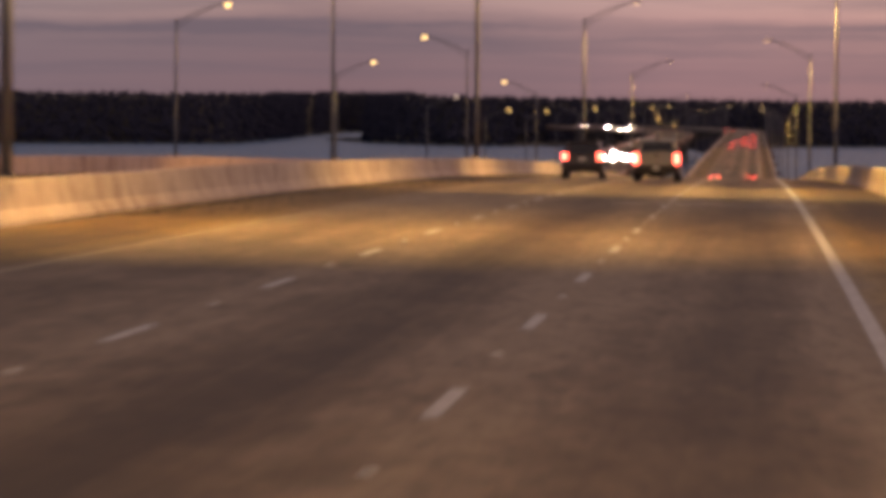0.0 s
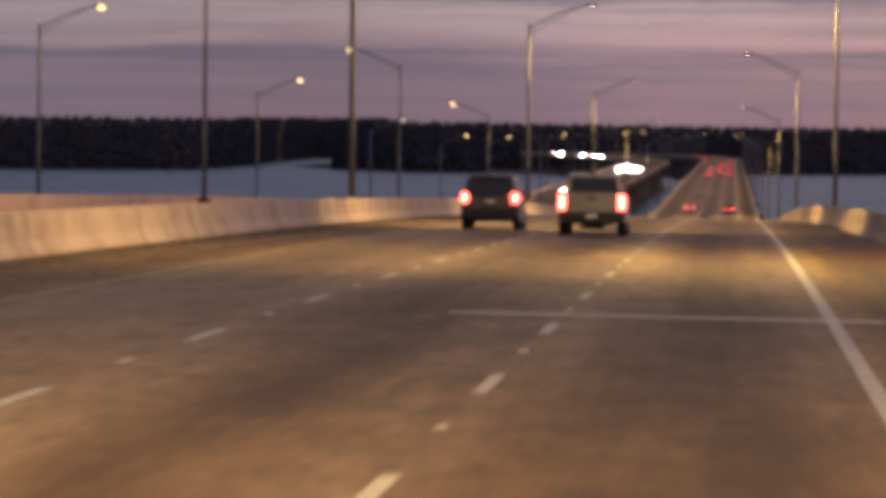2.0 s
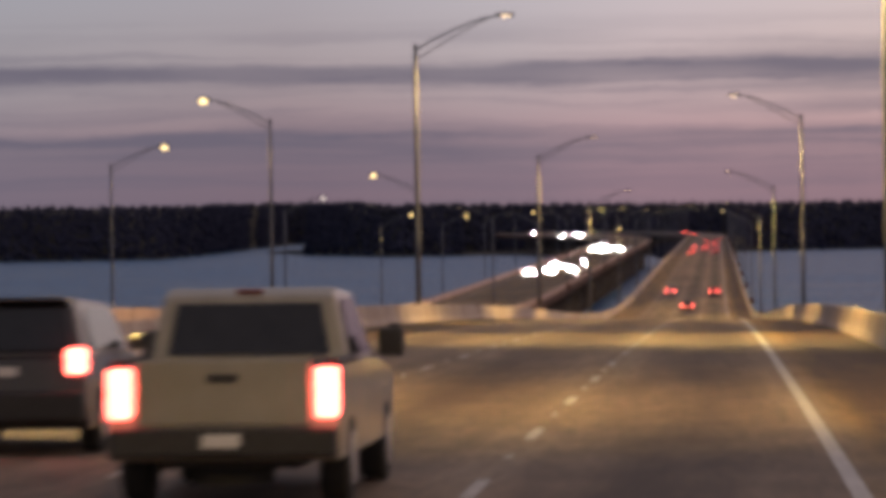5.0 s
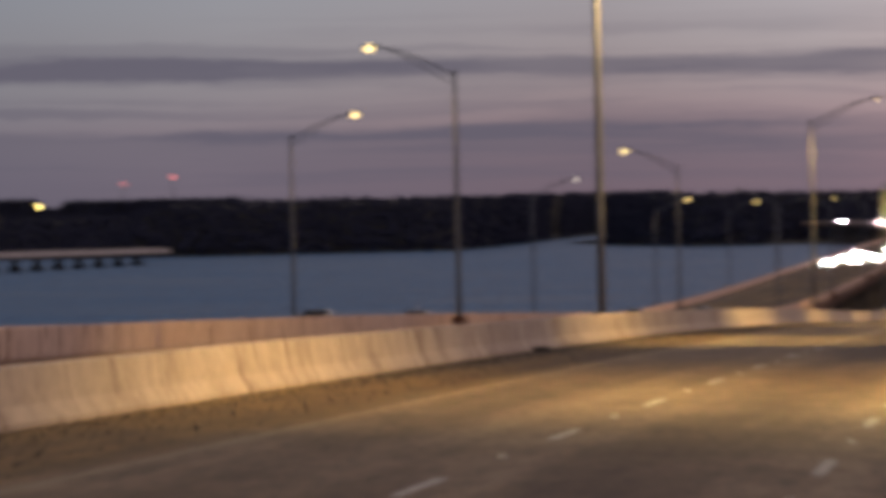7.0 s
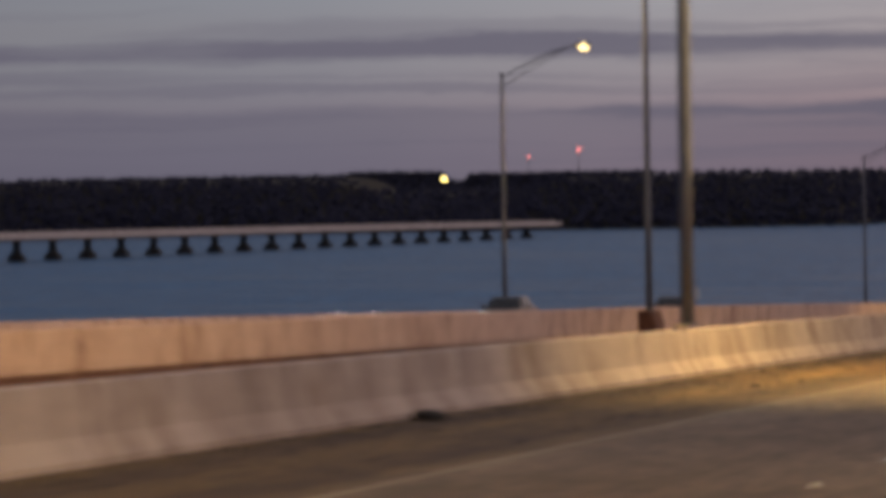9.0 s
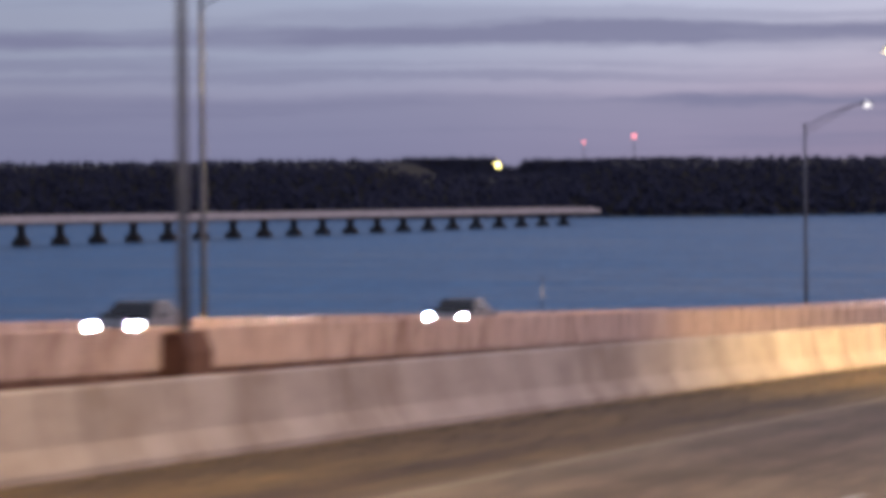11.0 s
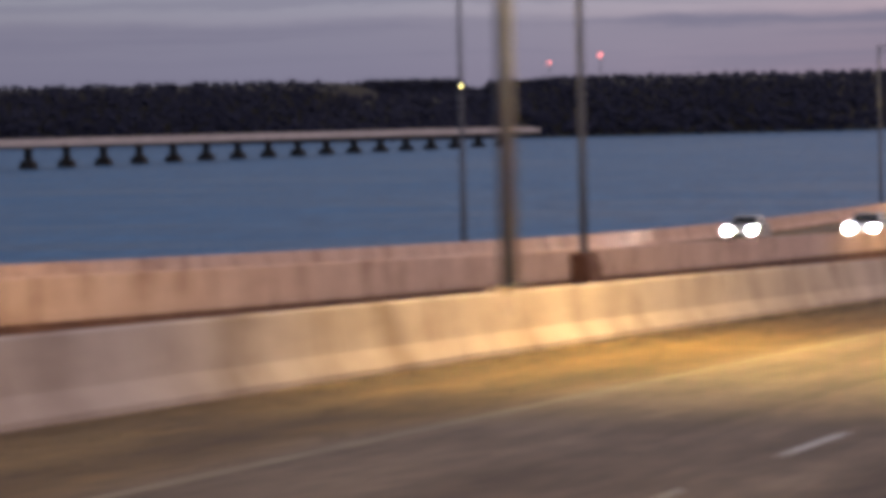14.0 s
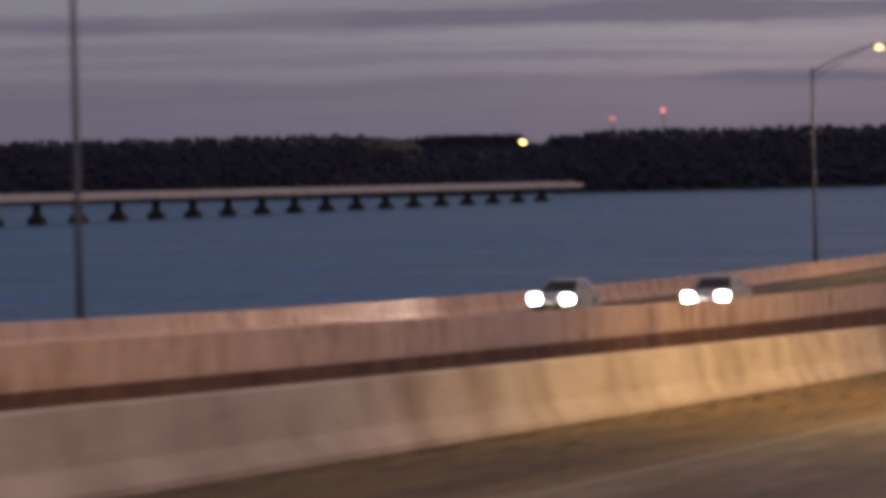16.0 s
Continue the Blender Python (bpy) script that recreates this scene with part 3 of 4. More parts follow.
def trestle_bar(name, half, top, bottom, v0, v1, mat, label=""):
    bm = bmesh.new()
    a = [bm.verts.new((x, v, trestle_z(v) + dz)) for v in (v0, v1) for x, dz in ((-half, bottom), (half, bottom), (half, top), (-half, top))]
    for q in ((0, 1, 2, 3), (7, 6, 5, 4), (0, 4, 5, 1), (1, 5, 6, 2), (2, 6, 7, 3), (3, 7, 4, 0)):
        bm.faces.new([a[i] for i in q])
    part(name, bm, mat, trestle, label)


V_END = 842 * ALONG
SPAN = 28.459 * ALONG
trestle_bar("deck", 4.6, -0.75, -2.3, -600, V_END - 2, M["old_concrete"])
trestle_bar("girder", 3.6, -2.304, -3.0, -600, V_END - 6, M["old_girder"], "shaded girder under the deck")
FIRST = (1460.35 - 1200) * ALONG
# parapet panels between the piers, with open joints
for k in range(-30, 20):
    v = FIRST + SPAN * k
    trestle_bar("parapet", 4.72, 0.0, -1.0, v + 0.15, min(v + SPAN - 0.15, V_END), M["old_concrete"])


def pier_mesh():
    bm = bmesh.new()
    box(bm, -1.35, 1.35, -0.9, 0.9, -0.7, 0.0, bevel=0.08)
    tube(bm, [(-0.55, 0, -7.4), (-0.55, 0, -0.65)], [1.2, 0.70], 10)
    tube(bm, [(0.55, 0, -7.4), (0.55, 0, -0.65)], [1.2, 0.70], 10)
    # sloping fender round the pile cap at the waterline
    lo, hi = -8.0, -3.6
    ring0 = [bm.verts.new((x, y, lo)) for x, y in ((-2.7, -1.8), (2.7, -1.8), (2.7, 1.8), (-2.7, 1.8))]
    ring1 = [bm.verts.new((x, y, hi - 1.5)) for x, y in ((-2.6, -1.7), (2.6, -1.7), (2.6, 1.7), (-2.6, 1.7))]
    ring2 = [bm.verts.new((x, y, hi)) for x, y in ((-1.4, -1.0), (1.4, -1.0), (1.4, 1.0), (-1.4, 1.0))]
    for r0, r1 in ((ring0, ring1), (ring1, ring2)):
        for k in range(4):
            bm.faces.new((r0[k], r0[(k + 1) % 4], r1[(k + 1) % 4], r1[k]))
    bm.faces.new(ring2)
    return mesh_of("pier", bm, M["pile"])


PIER = pier_mesh()
for k in range(-30, 20):
    v = FIRST + SPAN * k
    top = trestle_z(v) - 3.0
    ob = new("pier", PIER)
    ob.parent = trestle
    ob.matrix_basis = Matrix.Translation((0, v, top)) @ Matrix.Diagonal((1, 1, (top - WATER + 0.3) / 7.0, 1))


# ---- far shore ----
def shore_y(x):
    pts = [(-5200, 900), (-2100, 1950), (-900, 2290), (-455, 2400), (-330, 2470), (-322, 2760), (-318, 3900), (-250, 3900), (-246, 2620), (-190, 2445), (0, 2485),
           (100, 2590), (700, 2740), (1600, 2650), (5200, 1900)]
    for (x0, y0), (x1, y1) in zip(pts, pts[1:]):
        if x0 <= x <= x1:
            return y0 + (y1 - y0) * (x - x0) / (x1 - x0)
    return 2000


def lean(x, y):
    """The side channel runs away to the left of straight ahead."""
    return x - 0.06 * max(0.0, y - 2470) if x > -420 else x


def crown_z(x, ys):
    """Top of the far woods."""
    z = 28.6 if x < -520 else 27.9 if x < -330 else 27.8 if x < -246 else 27.8 - 2.6 * min(1.0, (x + 246) / 246)
    z += 0.7 * noise.noise(Vector((x * 0.006, 9.3, 0))) + 0.6 * noise.noise(Vector((x * 0.05, 4.1, 0))) + 0.0055 * max(0.0, ys - 2480)
    # thinner growth, through which the ridge behind shows
    dip = max(0.0, 1.0 - max(0.0, abs(x + 566) - 42) / 16)
    return z - 8.5 * dip


ROAD_GAP = (-150, 20)

bm = bmesh.new()
xs = [-5200 + 10 * i for i in range(1041)]
prev = None
for x in xs:
    ys = shore_y(x) + 12 * noise.noise(Vector((x * 0.01, 0, 0)))
    ring = [bm.verts.new((lean(x, y), y, WATER + dz)) for y, dz in ((ys, -1.0), (ys + 4, 0.7), (ys + 60, 1.5), (ys + 2400, 4))]
    if prev:
        for a in range(3):
            bm.faces.new((prev[a], ring[a], ring[a + 1], prev[a + 1]))
    prev = ring
tagged(new("ground", mesh_of("ground", bm, M["land"])), "dark low wooded river bank", "river bank", kind="structure")


def clump_wood(name, label, x0, x1, step, front, crown, depth, size, seed):
    """A wood seen from afar: a deep mass of small ragged leaf clumps under an uneven top."""
    rng = np.random.default_rng(seed)
    bm0 = bmesh.new()
    bmesh.ops.create_icosphere(bm0, subdivisions=1, radius=1)
    tri = np.array([[v.index for v in f.verts] for f in bm0.faces])
    ico = np.array([v.co[:] for v in bm0.verts])
    bm0.free()
    V, F, n = [], [], 0
    x = x0
    while x < x1:
        x += rng.uniform(0.5, 1.5) * step
        ys0, rise = front(x), front(x + step) - front(x)
        rows_here = max(1, int(abs(rise) / 7))
        for c in range(11 * rows_here):
            ys = ys0 + rise * (c // 11) / rows_here
            top = crown(x, ys) + 0.8
            u = (c % 11 + rng.uniform(0, 1)) / 11
            z = WATER + 1.0 + (top - WATER - 1.5) * u ** 0.8 + rng.uniform(-0.8, 0.6)
            r = size * rng.uniform(0.9, 2.1) * (1.0 - 0.3 * u)
            z = min(z, top + rng.uniform(0.3, 0.9) - r)
            y = ys + 8 + depth * u ** 1.6 + rng.uniform(-5, 5)
            k = rng.uniform(0.62, 1.15, (len(ico), 1))
            V.append(ico * k * np.array([r, r, r * rng.uniform(0.8, 1.25)]) + np.array([lean(x + rng.uniform(-2, 2), y), y, z]))
            F.append(tri + n)
            n += len(ico)
    V, F = np.concatenate(V), np.concatenate(F)
    me = bpy.data.meshes.new(name)
    me.from_pydata(V.tolist(), [], F.tolist())
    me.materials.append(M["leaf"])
    return tagged(new(name, me), label, "woods", kind="stuff")


def wood_front(x):
    ys = shore_y(x)
    return max(ys, 2565.0) if ROAD_GAP[0] < x < ROAD_GAP[1] else ys


def ridge_top(x, ys):
    """A wooded ridge behind the bank: a higher stand, then a clearing with a yard light in it."""
    z = 42.6 + 0.8 * noise.noise(Vector((x * 0.02, 2.2, 0)))
    if -1275 < x < -1146:
        z += 2.6 * min(1.0, (x + 1275) / 20, (-1146 - x) / 6 + 0.3)
    if -1146 <= x < -1115:
        z -= 8.0
    return z


def ridge_front(x):
    return 4712.0


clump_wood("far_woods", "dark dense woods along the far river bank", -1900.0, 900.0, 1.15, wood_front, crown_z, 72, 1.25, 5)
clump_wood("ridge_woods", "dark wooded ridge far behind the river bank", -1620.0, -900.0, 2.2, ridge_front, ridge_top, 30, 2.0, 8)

def thicket_front(x):
    return 1900.0 - 18.0 * (x + 11)


def thicket_top(x, ys):
    return 6.2 + 0.9 * noise.noise(Vector((x * 0.21, 7.7, 0)))


clump_wood("median_thicket", "dark scrub on the bank between the two roadways", -30.0, -13.5, 0.35, thicket_front, thicket_top, 300, 1.0, 12)

# dense inside of the woods, its dark colour standing for shade among the leaves
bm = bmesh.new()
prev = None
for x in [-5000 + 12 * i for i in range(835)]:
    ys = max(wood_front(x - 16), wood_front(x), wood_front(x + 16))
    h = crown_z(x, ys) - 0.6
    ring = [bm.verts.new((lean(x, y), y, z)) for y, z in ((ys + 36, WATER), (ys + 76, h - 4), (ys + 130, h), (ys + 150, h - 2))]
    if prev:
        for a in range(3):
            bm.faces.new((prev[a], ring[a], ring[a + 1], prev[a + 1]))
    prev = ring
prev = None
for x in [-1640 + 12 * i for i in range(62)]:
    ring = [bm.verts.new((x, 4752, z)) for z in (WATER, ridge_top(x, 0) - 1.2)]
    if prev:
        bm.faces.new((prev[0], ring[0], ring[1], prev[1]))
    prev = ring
tagged(new("woods_interior", mesh_of("woods_interior", bm, M["land"])), "inner mass of the far woods, coloured dark as in shade", "woods", kind="stuff")


# low spit in front of the side channel
bm = bmesh.new()
prev = None
for i in range(13):
    x = -312 + 5.5 * i
    w = 30 * min(1.0, 0.15 + 0.12 * i)
    h = 2.6 * min(1.0, 0.2 + 0.15 * i) + 0.5 * noise.noise(Vector((x * 0.3, 0, 0)))
    yc = 2890 - 22 * i
    ring = [bm.verts.new((x, yc + dy, WATER + dz)) for dy, dz in ((-w / 2, -0.5), (-w * 0.2, h), (w * 0.3, h), (w, -0.5))]
    if prev:
        for a in range(3):
            bm.faces.new((prev[a], ring[a], ring[a + 1], prev[a + 1]))
    prev = ring
tagged(new("spit", mesh_of("spit", bm, M["land"])), "low dark spit of marsh in the river", "river bank", kind="structure")


# lights beyond the river
def mast(x, y, z_top, r, mat, name, label, cat, group=""):
    thing = root(name, Matrix.Translation((x, y, WATER)), label, cat, group)
    h = z_top - WATER
    part("mast", tube(bmesh.new(), [(0, 0, 1), (0, 0, h - r)], [0.9, 0.35], 8), M["lamp_body"], thing)
    bm = bmesh.new()
    bmesh.ops.create_uvsphere(bm, u_segments=12, v_segments=8, radius=r)
    bmesh.ops.translate(bm, vec=(0, 0, h), verts=bm.verts)
    part("beacon" if mat is M["beacon"] else "lamp", bm, mat, thing)


mast(-973.5, 4700, 66.7, 1.7, M["beacon"], "radio_mast", "tall radio mast with a red warning light", "radio mast", "radio masts")
mast(-1055, 4800, 60.8, 1.2, M["beacon"], "radio_mast", "tall radio mast with a red warning light", "radio mast", "radio masts")
mast(-1132, 4700, 35.4, 2.1, M["flood"], "flood_light", "tall pole with a bright yellow flood light by the woods", "flood light")


# ---- vehicles ----
def side_prism(bm, outline, x0, x1, top_inset=0.0, bevel=0.0):
    """Extrudes a (y, z) outline across x; points above the outline's middle lean in by top_inset."""
    zs = [z for _, z in outline]
    lo, hi = min(zs), max(zs)

    def xin(z):
        return top_inset * (z - lo) / (hi - lo)
    a = [bm.verts.new((x0 + xin(z), y, z)) for y, z in outline]
    b = [bm.verts.new((x1 - xin(z), y, z)) for y, z in outline]
    n = len(outline)
    fs = [bm.faces.new((a[k], a[(k + 1) % n], b[(k + 1) % n], b[k])) for k in range(n)]
    fs += [bm.faces.new(a[::-1]), bm.faces.new(b)]
    if bevel:
        bmesh.ops.bevel(bm, geom=list({e for f in fs for e in f.edges}), offset=bevel, segments=2, affect="EDGES", profile=0.6)
    return bm


def arched(y0, y1, z_low, z_high, arches, top, r=0.40):
    """The outline of a car's lower body with wheel arches cut into its bottom edge."""
    pts = [(y0, z_low)]
    for c in arches:
        for k in range(9):
            t = math.pi - math.pi * k / 8
            pts.append((c + r * math.cos(t), max(z_low, 0.33 + r * math.sin(t)) if 0 < k < 8 else z_low))
    pts += [(y1, z_low)] + top
    return pts


def wheel(thing, x, y, r=0.33, w=0.22):
    tyre = part("wheel", tube(bmesh.new(), [(x - w / 2, y, r), (x - w / 2 + 0.03, y, r), (x + w / 2 - 0.03, y, r), (x + w / 2, y, r)],
                              [r - 0.04, r, r, r - 0.04], 22), M["tyre"], thing, smooth=False)
    s = 1 if x > 0 else -1
    rim = new("rim", mesh_of("rim", tube(bmesh.new(), [(x + s * (w / 2 - 0.02), y, r), (x + s * (w / 2 + 0.012), y, r)], [r * 0.66, r * 0.60], 16), M["rim"]))
    rim.parent = tyre


def slab(p, thick):
    """A thin plate on four corners, pushed out along its normal."""
    bm = bmesh.new()
    v = [Vector(q) for q in p]
    nrm = (v[1] - v[0]).cross(v[3] - v[0]).normalized() * thick
    a = [bm.verts.new(q) for q in v]
    b = [bm.verts.new(q + nrm) for q in v]
    for k in range(4):
        bm.faces.new((a[k], a[(k + 1) % 4], b[(k + 1) % 4], b[k]))
    bm.faces.new(a[::-1])
    bm.faces.new(b)
    return bm


def glazing(thing, w, rear, front, side):
    """Panes: rear and front are (y_bottom, z_bottom, y_top, z_top, half width bottom, half width top)."""
    yb, zb, yt, zt, hb, ht = rear
    part("rear_window", slab([(-hb, yb, zb), (hb, yb, zb), (ht, yt, zt), (-ht, yt, zt)], 0.012), M["glass"], thing, "dark tinted rear window")
    yb, zb, yt, zt, hb, ht = front
    part("windscreen", slab([(hb, yb, zb), (-hb, yb, zb), (-ht, yt, zt), (ht, yt, zt)], 0.012), M["glass"], thing)
    for s in (-1, 1):
        (y0, y1, zb, y2, y3, zt, xb, xt) = side
        q = [(s * xb, y0, zb), (s * xb, y1, zb), (s * xt, y3, zt), (s * xt, y2, zt)]
        part("side_window", slab(q if s > 0 else q[::-1], 0.012), M["glass"], thing)


def sedan(name, mat, label, tail_on=True, head_on=False, group=""):
    thing = new(name)
    w = 0.90
    low = arched(-2.35, 2.35, 0.22, 0, (-1.40, 1.42), [(2.38, 0.45), (2.30, 0.68), (1.15, 0.92), (-1.70, 0.98), (-2.28, 0.94), (-2.38, 0.55)], 0.38)
    part("body", side_prism(bmesh.new(), low, -w, w, 0.06, 0.03), mat, thing)
    part("cabin", side_prism(bmesh.new(), [(-1.75, 0.94), (1.10, 0.90), (0.35, 1.42), (-0.85, 1.45)], -0.82, 0.82, 0.17, 0.03), mat, thing)
    glazing(thing, w, (-1.70, 1.00, -0.94, 1.40, 0.70, 0.58), (1.04, 0.96, 0.43, 1.38, 0.72, 0.58), (-1.25, 0.75, 0.99, -0.80, 0.28, 1.38, 0.812, 0.678))
    for x in (-0.80, 0.80):
        for y in (-1.40, 1.42):
            wheel(thing, x, y, 0.32, 0.2)
    part("rear_bumper", boxed(-0.86, 0.86, -2.46, -2.30, 0.28, 0.55, bevel=0.04), M["trim"], thing)
    part("front_bumper", boxed(-0.86, 0.86, 2.30, 2.45, 0.22, 0.50, bevel=0.04), M["trim"], thing)
    part("licence_plate", boxed(-0.16, 0.16, -2.475, -2.462, 0.58, 0.68), M["plate"], thing, "blank pale plate")
    for s in (-1, 1):
        part("tail_lamp", boxed(s * 0.69 - 0.17, s * 0.69 + 0.17, -2.42, -2.28, 0.66, 0.84, bevel=0.03), M["tail"] if tail_on else M["red_paint"], thing, "glowing red tail lamp")
        lamp = part("head_lamp", boxed(s * 0.68 - 0.20, s * 0.68 + 0.20, 2.24, 2.428, 0.50, 0.79, bevel=0.03), M["trim"], thing)
        lens = new("lens", mesh_of("lens", boxed(s * 0.68 - 0.165, s * 0.68 + 0.165, 2.429, 2.442, 0.53, 0.765, bevel=0.004), M["head"] if head_on else M["plate"]))
        lens.parent = lamp
        if head_on:
            lens["label"] = "bright white lens"
        part("mirror", boxed(s * 0.97 - 0.09, s * 0.97 + 0.09, 0.62, 0.76, 0.93, 1.06, bevel=0.03), mat, thing)
    return tagged(thing, label, "car", group)


def suv():
    thing = new("suv")
    w = 0.94
    low = arched(-2.25, 2.30, 0.28, 0, (-1.35, 1.45), [(2.34, 0.55), (2.24, 0.88), (1.20, 1.05), (-2.10, 1.10), (-2.30, 1.05), (-2.32, 0.55)], 0.42)
    part("body", side_prism(bmesh.new(), low, -w, w, 0.06, 0.04), M["black_paint"], thing)
    part("cabin", side_prism(bmesh.new(), [(-2.22, 1.06), (1.15, 1.02), (0.45, 1.62), (-1.75, 1.70), (-2.02, 1.62)], -0.88, 0.88, 0.16, 0.05), M["black_paint"], thing)
    glazing(thing, w, (-2.225, 1.14, -2.06, 1.58, 0.72, 0.62), (1.09, 1.09, 0.56, 1.56, 0.76, 0.64), (-1.70, 0.80, 1.13, -1.55, 0.40, 1.57, 0.868, 0.75))
    for x in (-0.83, 0.83):
        for y in (-1.35, 1.45):
            wheel(thing, x, y, 0.36, 0.24)
    part("spoiler", boxed(-0.66, 0.66, -2.16, -1.85, 1.66, 1.71, bevel=0.015), M["black_paint"], thing)
    part("rear_bumper", boxed(-0.90, 0.90, -2.42, -2.24, 0.36, 0.70, bevel=0.05), M["trim"], thing)
    part("front_bumper", boxed(-0.90, 0.90, 2.26, 2.42, 0.30, 0.62, bevel=0.05), M["trim"], thing)
    part("licence_plate", boxed(-0.16, 0.16, -2.345, -2.33, 0.86, 0.96), M["plate"], thing, "blank pale plate")
    for s in (-1, 1):
        part("tail_lamp", boxed(s * 0.80 - 0.11, s * 0.80 + 0.11, -2.38, -2.20, 0.88, 1.16, bevel=0.04), M["tail"], thing, "glowing red tail lamp")
        part("head_lamp", boxed(s * 0.70 - 0.18, s * 0.70 + 0.18, 2.20, 2.37, 0.72, 0.92, bevel=0.04), M["plate"], thing)
        part("mirror", boxed(s * 1.02 - 0.1, s * 1.02 + 0.1, 0.66, 0.80, 1.08, 1.24, bevel=0.03), M["black_paint"], thing)
    return tagged(thing, "black sport utility vehicle with tail lamps lit on the road", "car")


def pickup():
    thing = new("pickup_truck")
    w = 0.99
    low = arched(-2.80, 2.85, 0.42, 0, (-1.75, 1.95), [(2.90, 0.70), (2.82, 1.05), (1.55, 1.18), (0.90, 1.20), (-2.78, 1.22), (-2.82, 0.70)], 0.46)
    part("body", side_prism(bmesh.new(), low, -w, w, 0.04, 0.03), M["tan_paint"], thing)
    part("cab", side_prism(bmesh.new(), [(-0.92, 1.18), (1.52, 1.14), (0.75, 1.80), (-0.62, 1.86), (-0.84, 1.78)], -0.90, 0.90, 0.15, 0.05), M["tan_paint"], thing)
    glazing(thing, w, (-0.935, 1.27, -0.865, 1.72, 0.72, 0.64), (1.46, 1.21, 0.86, 1.74, 0.78, 0.66), (-0.75, 1.10, 1.25, -0.62, 0.62, 1.74, 0.888, 0.782))
    part("bed_liner", boxed(-0.86, 0.86, -2.70, -1.02, 1.205, 1.235), M["trim"], thing)
    for s in (-1, 1):
        part("bed_rail", boxed(s * 0.92 - 0.05, s * 0.92 + 0.05, -2.78, -0.98, 1.20, 1.27, bevel=0.015), M["trim"], thing)
    gate = part("tailgate", boxed(-0.74, 0.74, -2.865, -2.80, 0.72, 1.27, bevel=0.02), M["tan_paint"], thing, "dusty champagne tailgate")
    h = new("handle", mesh_of("handle", boxed(-0.13, 0.13, -2.888, -2.866, 1.08, 1.15, bevel=0.008), M["trim"]))
    h.parent = gate
    part("rear_bumper", boxed(-0.96, 0.96, -3.02, -2.82, 0.46, 0.70, bevel=0.03), M["trim"], thing, "black step bumper")
    part("front_bumper", boxed(-0.97, 0.97, 2.82, 2.98, 0.42, 0.72, bevel=0.05), M["trim"], thing)
    part("licence_plate", boxed(-0.16, 0.16, -3.035, -3.022, 0.54, 0.65), M["plate"], thing, "blank pale plate")
    part("underbody", boxed(-0.62, 0.62, -2.55, 2.50, 0.34, 0.418, bevel=0.02), M["trim"], thing)
    part("spare_wheel", tube(bmesh.new(), [(0, -2.2, 0.20), (0, -2.2, 0.335)], [0.36, 0.36], 18), M["tyre"], thing)
    for s in (-1, 1):
        part("tail_lamp", boxed(s * 0.875 - 0.10, s * 0.875 + 0.10, -2.87, -2.76, 0.78, 1.20, bevel=0.03), M["tail"], thing, "glowing red tail lamp")
        part("head_lamp", boxed(s * 0.76 - 0.18, s * 0.76 + 0.18, 2.78, 2.93, 0.80, 1.05, bevel=0.04), M["plate"], thing)
        part("mirror", boxed(s * 1.10 - 0.12, s * 1.10 + 0.12, 1.02, 1.14, 1.20, 1.46, bevel=0.03), M["trim"], thing)
    part("roof_lamp", boxed(-0.12, 0.12, -0.80, -0.72, 1.80, 1.85, bevel=0.01), M["red_paint"], thing, "unlit high brake lamp")
    for x in (-0.86, 0.86):
        for y in (-1.75, 1.95):
            wheel(thing, x, y, 0.39, 0.26)
    return tagged(thing, "dusty champagne pickup truck with tail lamps lit on the road", "pickup truck")


def park(thing, x, y, level, back=False):
    turn = math.atan2(BEND[level](y - 1) - BEND[level](y + 1), 2)
    m = Matrix.Translation((x + BEND[level](y), y, level(x, y))) @ Matrix.Rotation(turn, 4, "Z") @ Matrix.Rotation(slope(y), 4, "X")
    thing.matrix_basis = m @ Matrix.Rotation(math.pi, 4, "Z") if back else m
    return thing


park(pickup(), -1.9, 103.0, near_z)
park(suv(), -5.45, 112.0, near_z)
TRAFFIC = "cars driving ahead"
a = park(sedan("car", M["grey_paint"], "dark grey sedan with tail lamps lit on the road", group=TRAFFIC), -1.9, 622, near_z)
b = park(sedan("car", M["silver_paint"], "silver sedan with tail lamps lit on the road", group=TRAFFIC), -5.6, 742, near_z)
c = park(sedan("car", M["red_paint"], "dark red sedan with tail lamps lit on the road", group=TRAFFIC), 1.75, 738, near_z)
for src, x, y in ((c, -5.5, 1290), (a, 1.7, 1325), (c, -1.9, 1420), (b, -5.5, 1480), (c, 1.7, 1560), (a, -1.9, 1650), (c, 1.7, 1790), (a, -5.6, 2120), (c, -1.9, 2230)):
    park(copy_thing(src, Matrix()), x, y, near_z)
ONCOMING = "cars coming the other way"
d = park(sedan("car", M["silver_paint"], "silver sedan with head lamps blazing on the opposite bridge", False, True, ONCOMING), -38.5, 540, far_z, True)
e = park(sedan("car", M["black_paint"], "black sedan with head lamps blazing on the opposite bridge", False, True, ONCOMING), -38.5, 390, far_z, True)
for src, x, y in ((d, -31.1, 535), (e, -38.5, 352),
                  (d, -38.5, 955), (e, -34.8, 972), (d, -31.1, 1000), (e, -38.5, 1020), (d, -34.8, 1050), (d, -38.5, 1085), (e, -31.1, 1110),
                  (e, -34.8, 1395), (d, -38.5, 1425), (d, -31.1, 1450), (e, -34.8, 1490), (d, -38.5, 1540),
                  (d, -38.5, 2215), (e, -34.8, 2240), (d, -31.1, 2260), (d, -38.5, 2290), (e, -34.8, 2320), (d, -31.1, 2350), (d, -38.5, 2380), (e, -34.8, 2420)):
    park(copy_thing(src, Matrix()), x, y, far_z, True)
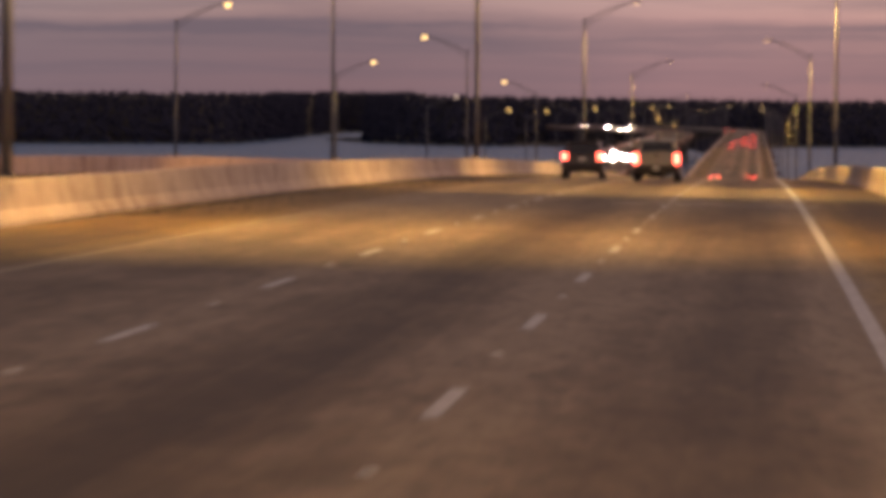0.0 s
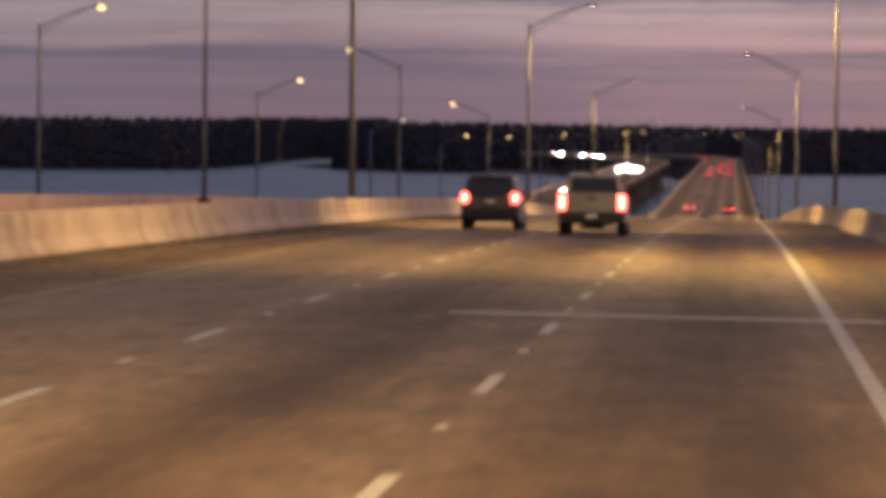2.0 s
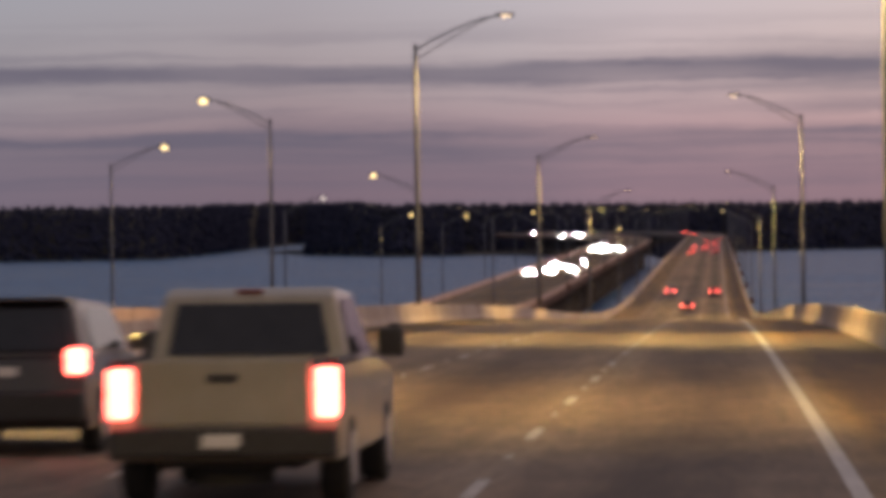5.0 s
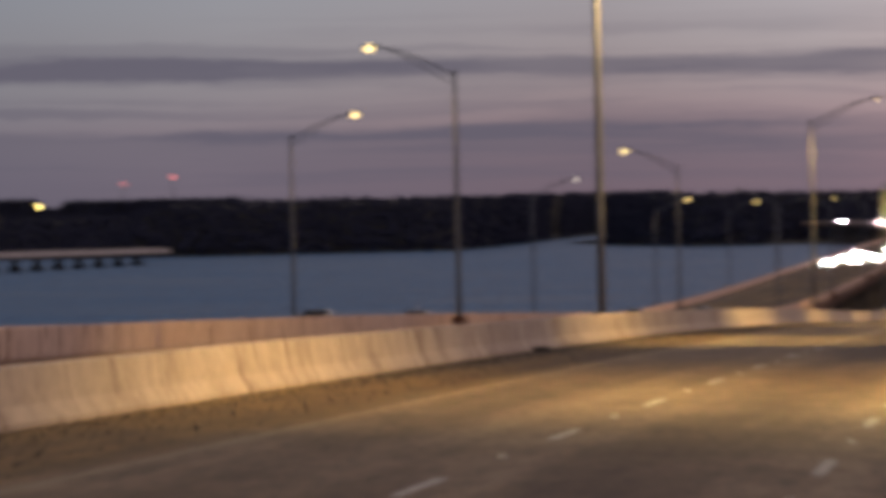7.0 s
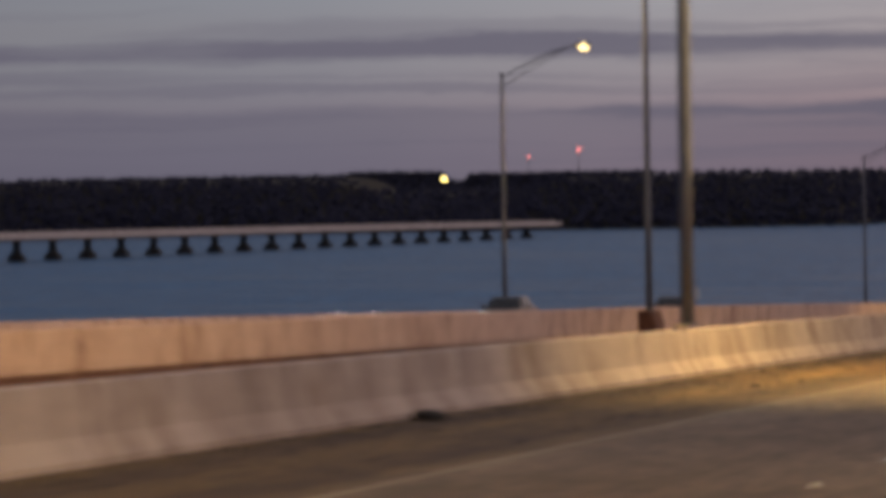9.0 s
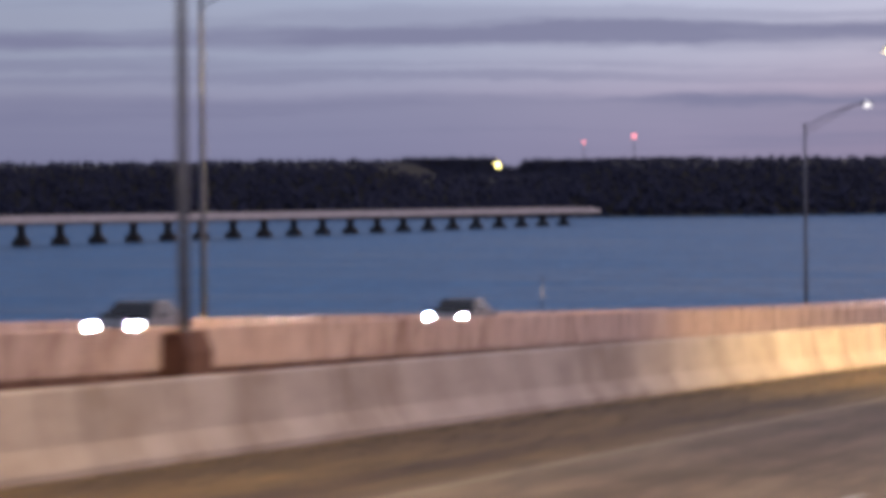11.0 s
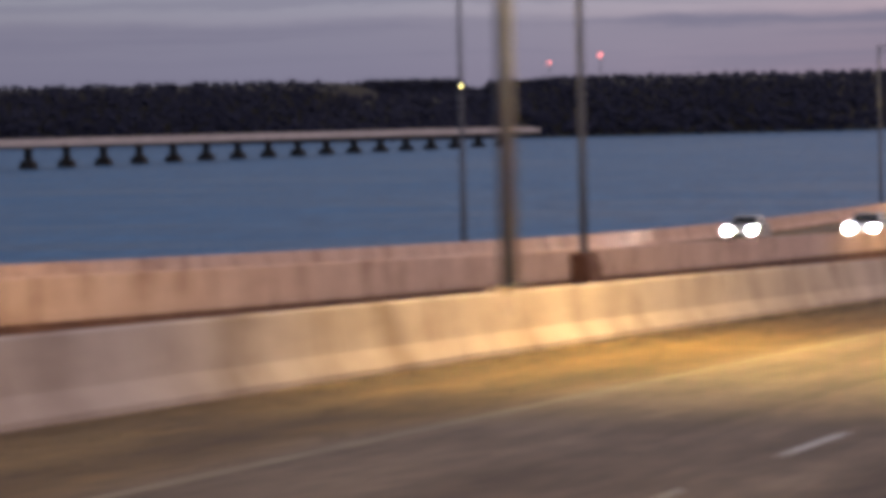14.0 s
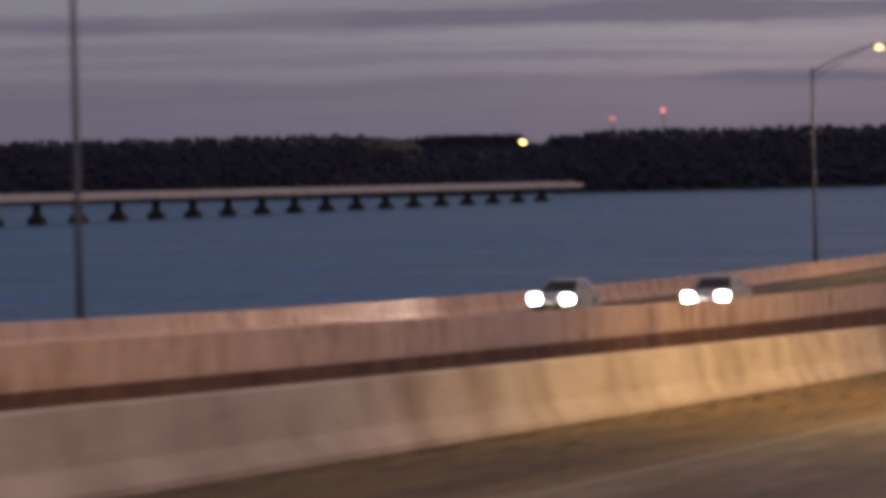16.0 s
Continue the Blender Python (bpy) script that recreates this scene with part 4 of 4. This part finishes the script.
for x, y in ((-38.5, 540), (-31.1, 535), (-38.5, 390), (-38.5, 352)):
    y -= 2.5
    la = bpy.data.lights.new("head_beam", "SPOT")
    la.energy, la.color, la.spot_size, la.spot_blend, la.shadow_soft_size = 1000, (1.0, 0.93, 0.80), radians(38), 0.8, 0.1
    new("head_beam", la).matrix_world = look((x, y - 0.25, far_z(x, y) + 0.66), (x - 0.3, y - 30, far_z(x, y - 30) - 0.4))


# ---- small things on the road ----
def shoulder_grit():
    """Grit and scraps swept against the foot of the barrier."""
    rng = np.random.default_rng(11)
    V, F, n = [], [], 0
    base = np.array([(1, 1, 1), (-1, -1, 1), (-1, 1, -1), (1, -1, -1)]) / 1.7
    for k in range(16000):
        y = rng.uniform(10, 470)
        x = -10.98 + abs(rng.normal(0, 0.55)) + (rng.uniform(0, 2.2) if k % 4 == 0 else 0)
        r = rng.uniform(0.010, 0.026) * (1.8 if k % 40 == 0 else 1)
        p = base * r * rng.uniform(0.6, 1.4, (4, 1)) + np.array([x, y, near_z(x, y) + r * 0.35])
        V.append(p)
        F.append(np.array([(0, 1, 2), (0, 3, 1), (0, 2, 3), (1, 3, 2)]) + n)
        n += 4
    me = bpy.data.meshes.new("shoulder_grit")
    me.from_pydata(np.concatenate(V).tolist(), [], np.concatenate(F).tolist())
    me.materials.append(M["joint"])
    tagged(new("shoulder_grit", me), "dark grit and scraps along the foot of the barrier", "grit", kind="stuff")


shoulder_grit()

# a torn strip of tyre lying at the foot of the barrier
bm = bmesh.new()
pts = [(0.05 * math.sin(1.7 * i), -0.42 + 0.14 * i, 0.05 + 0.05 * math.sin(0.9 * i) ** 2) for i in range(7)]
tube(bm, pts, [0.045, 0.07, 0.085, 0.09, 0.08, 0.065, 0.04], 7)
bmesh.ops.scale(bm, vec=(1.6, 1, 0.8), verts=bm.verts)
scrap = tagged(new("tyre_scrap", mesh_of("tyre_scrap", bm, M["tyre"])), "torn strip of black tyre lying on the shoulder", "tyre scrap")
scrap.matrix_basis = Matrix.Translation((-10.72, 229.0, near_z(-10.72, 229.0))) @ Matrix.Rotation(0.5, 4, "Z")
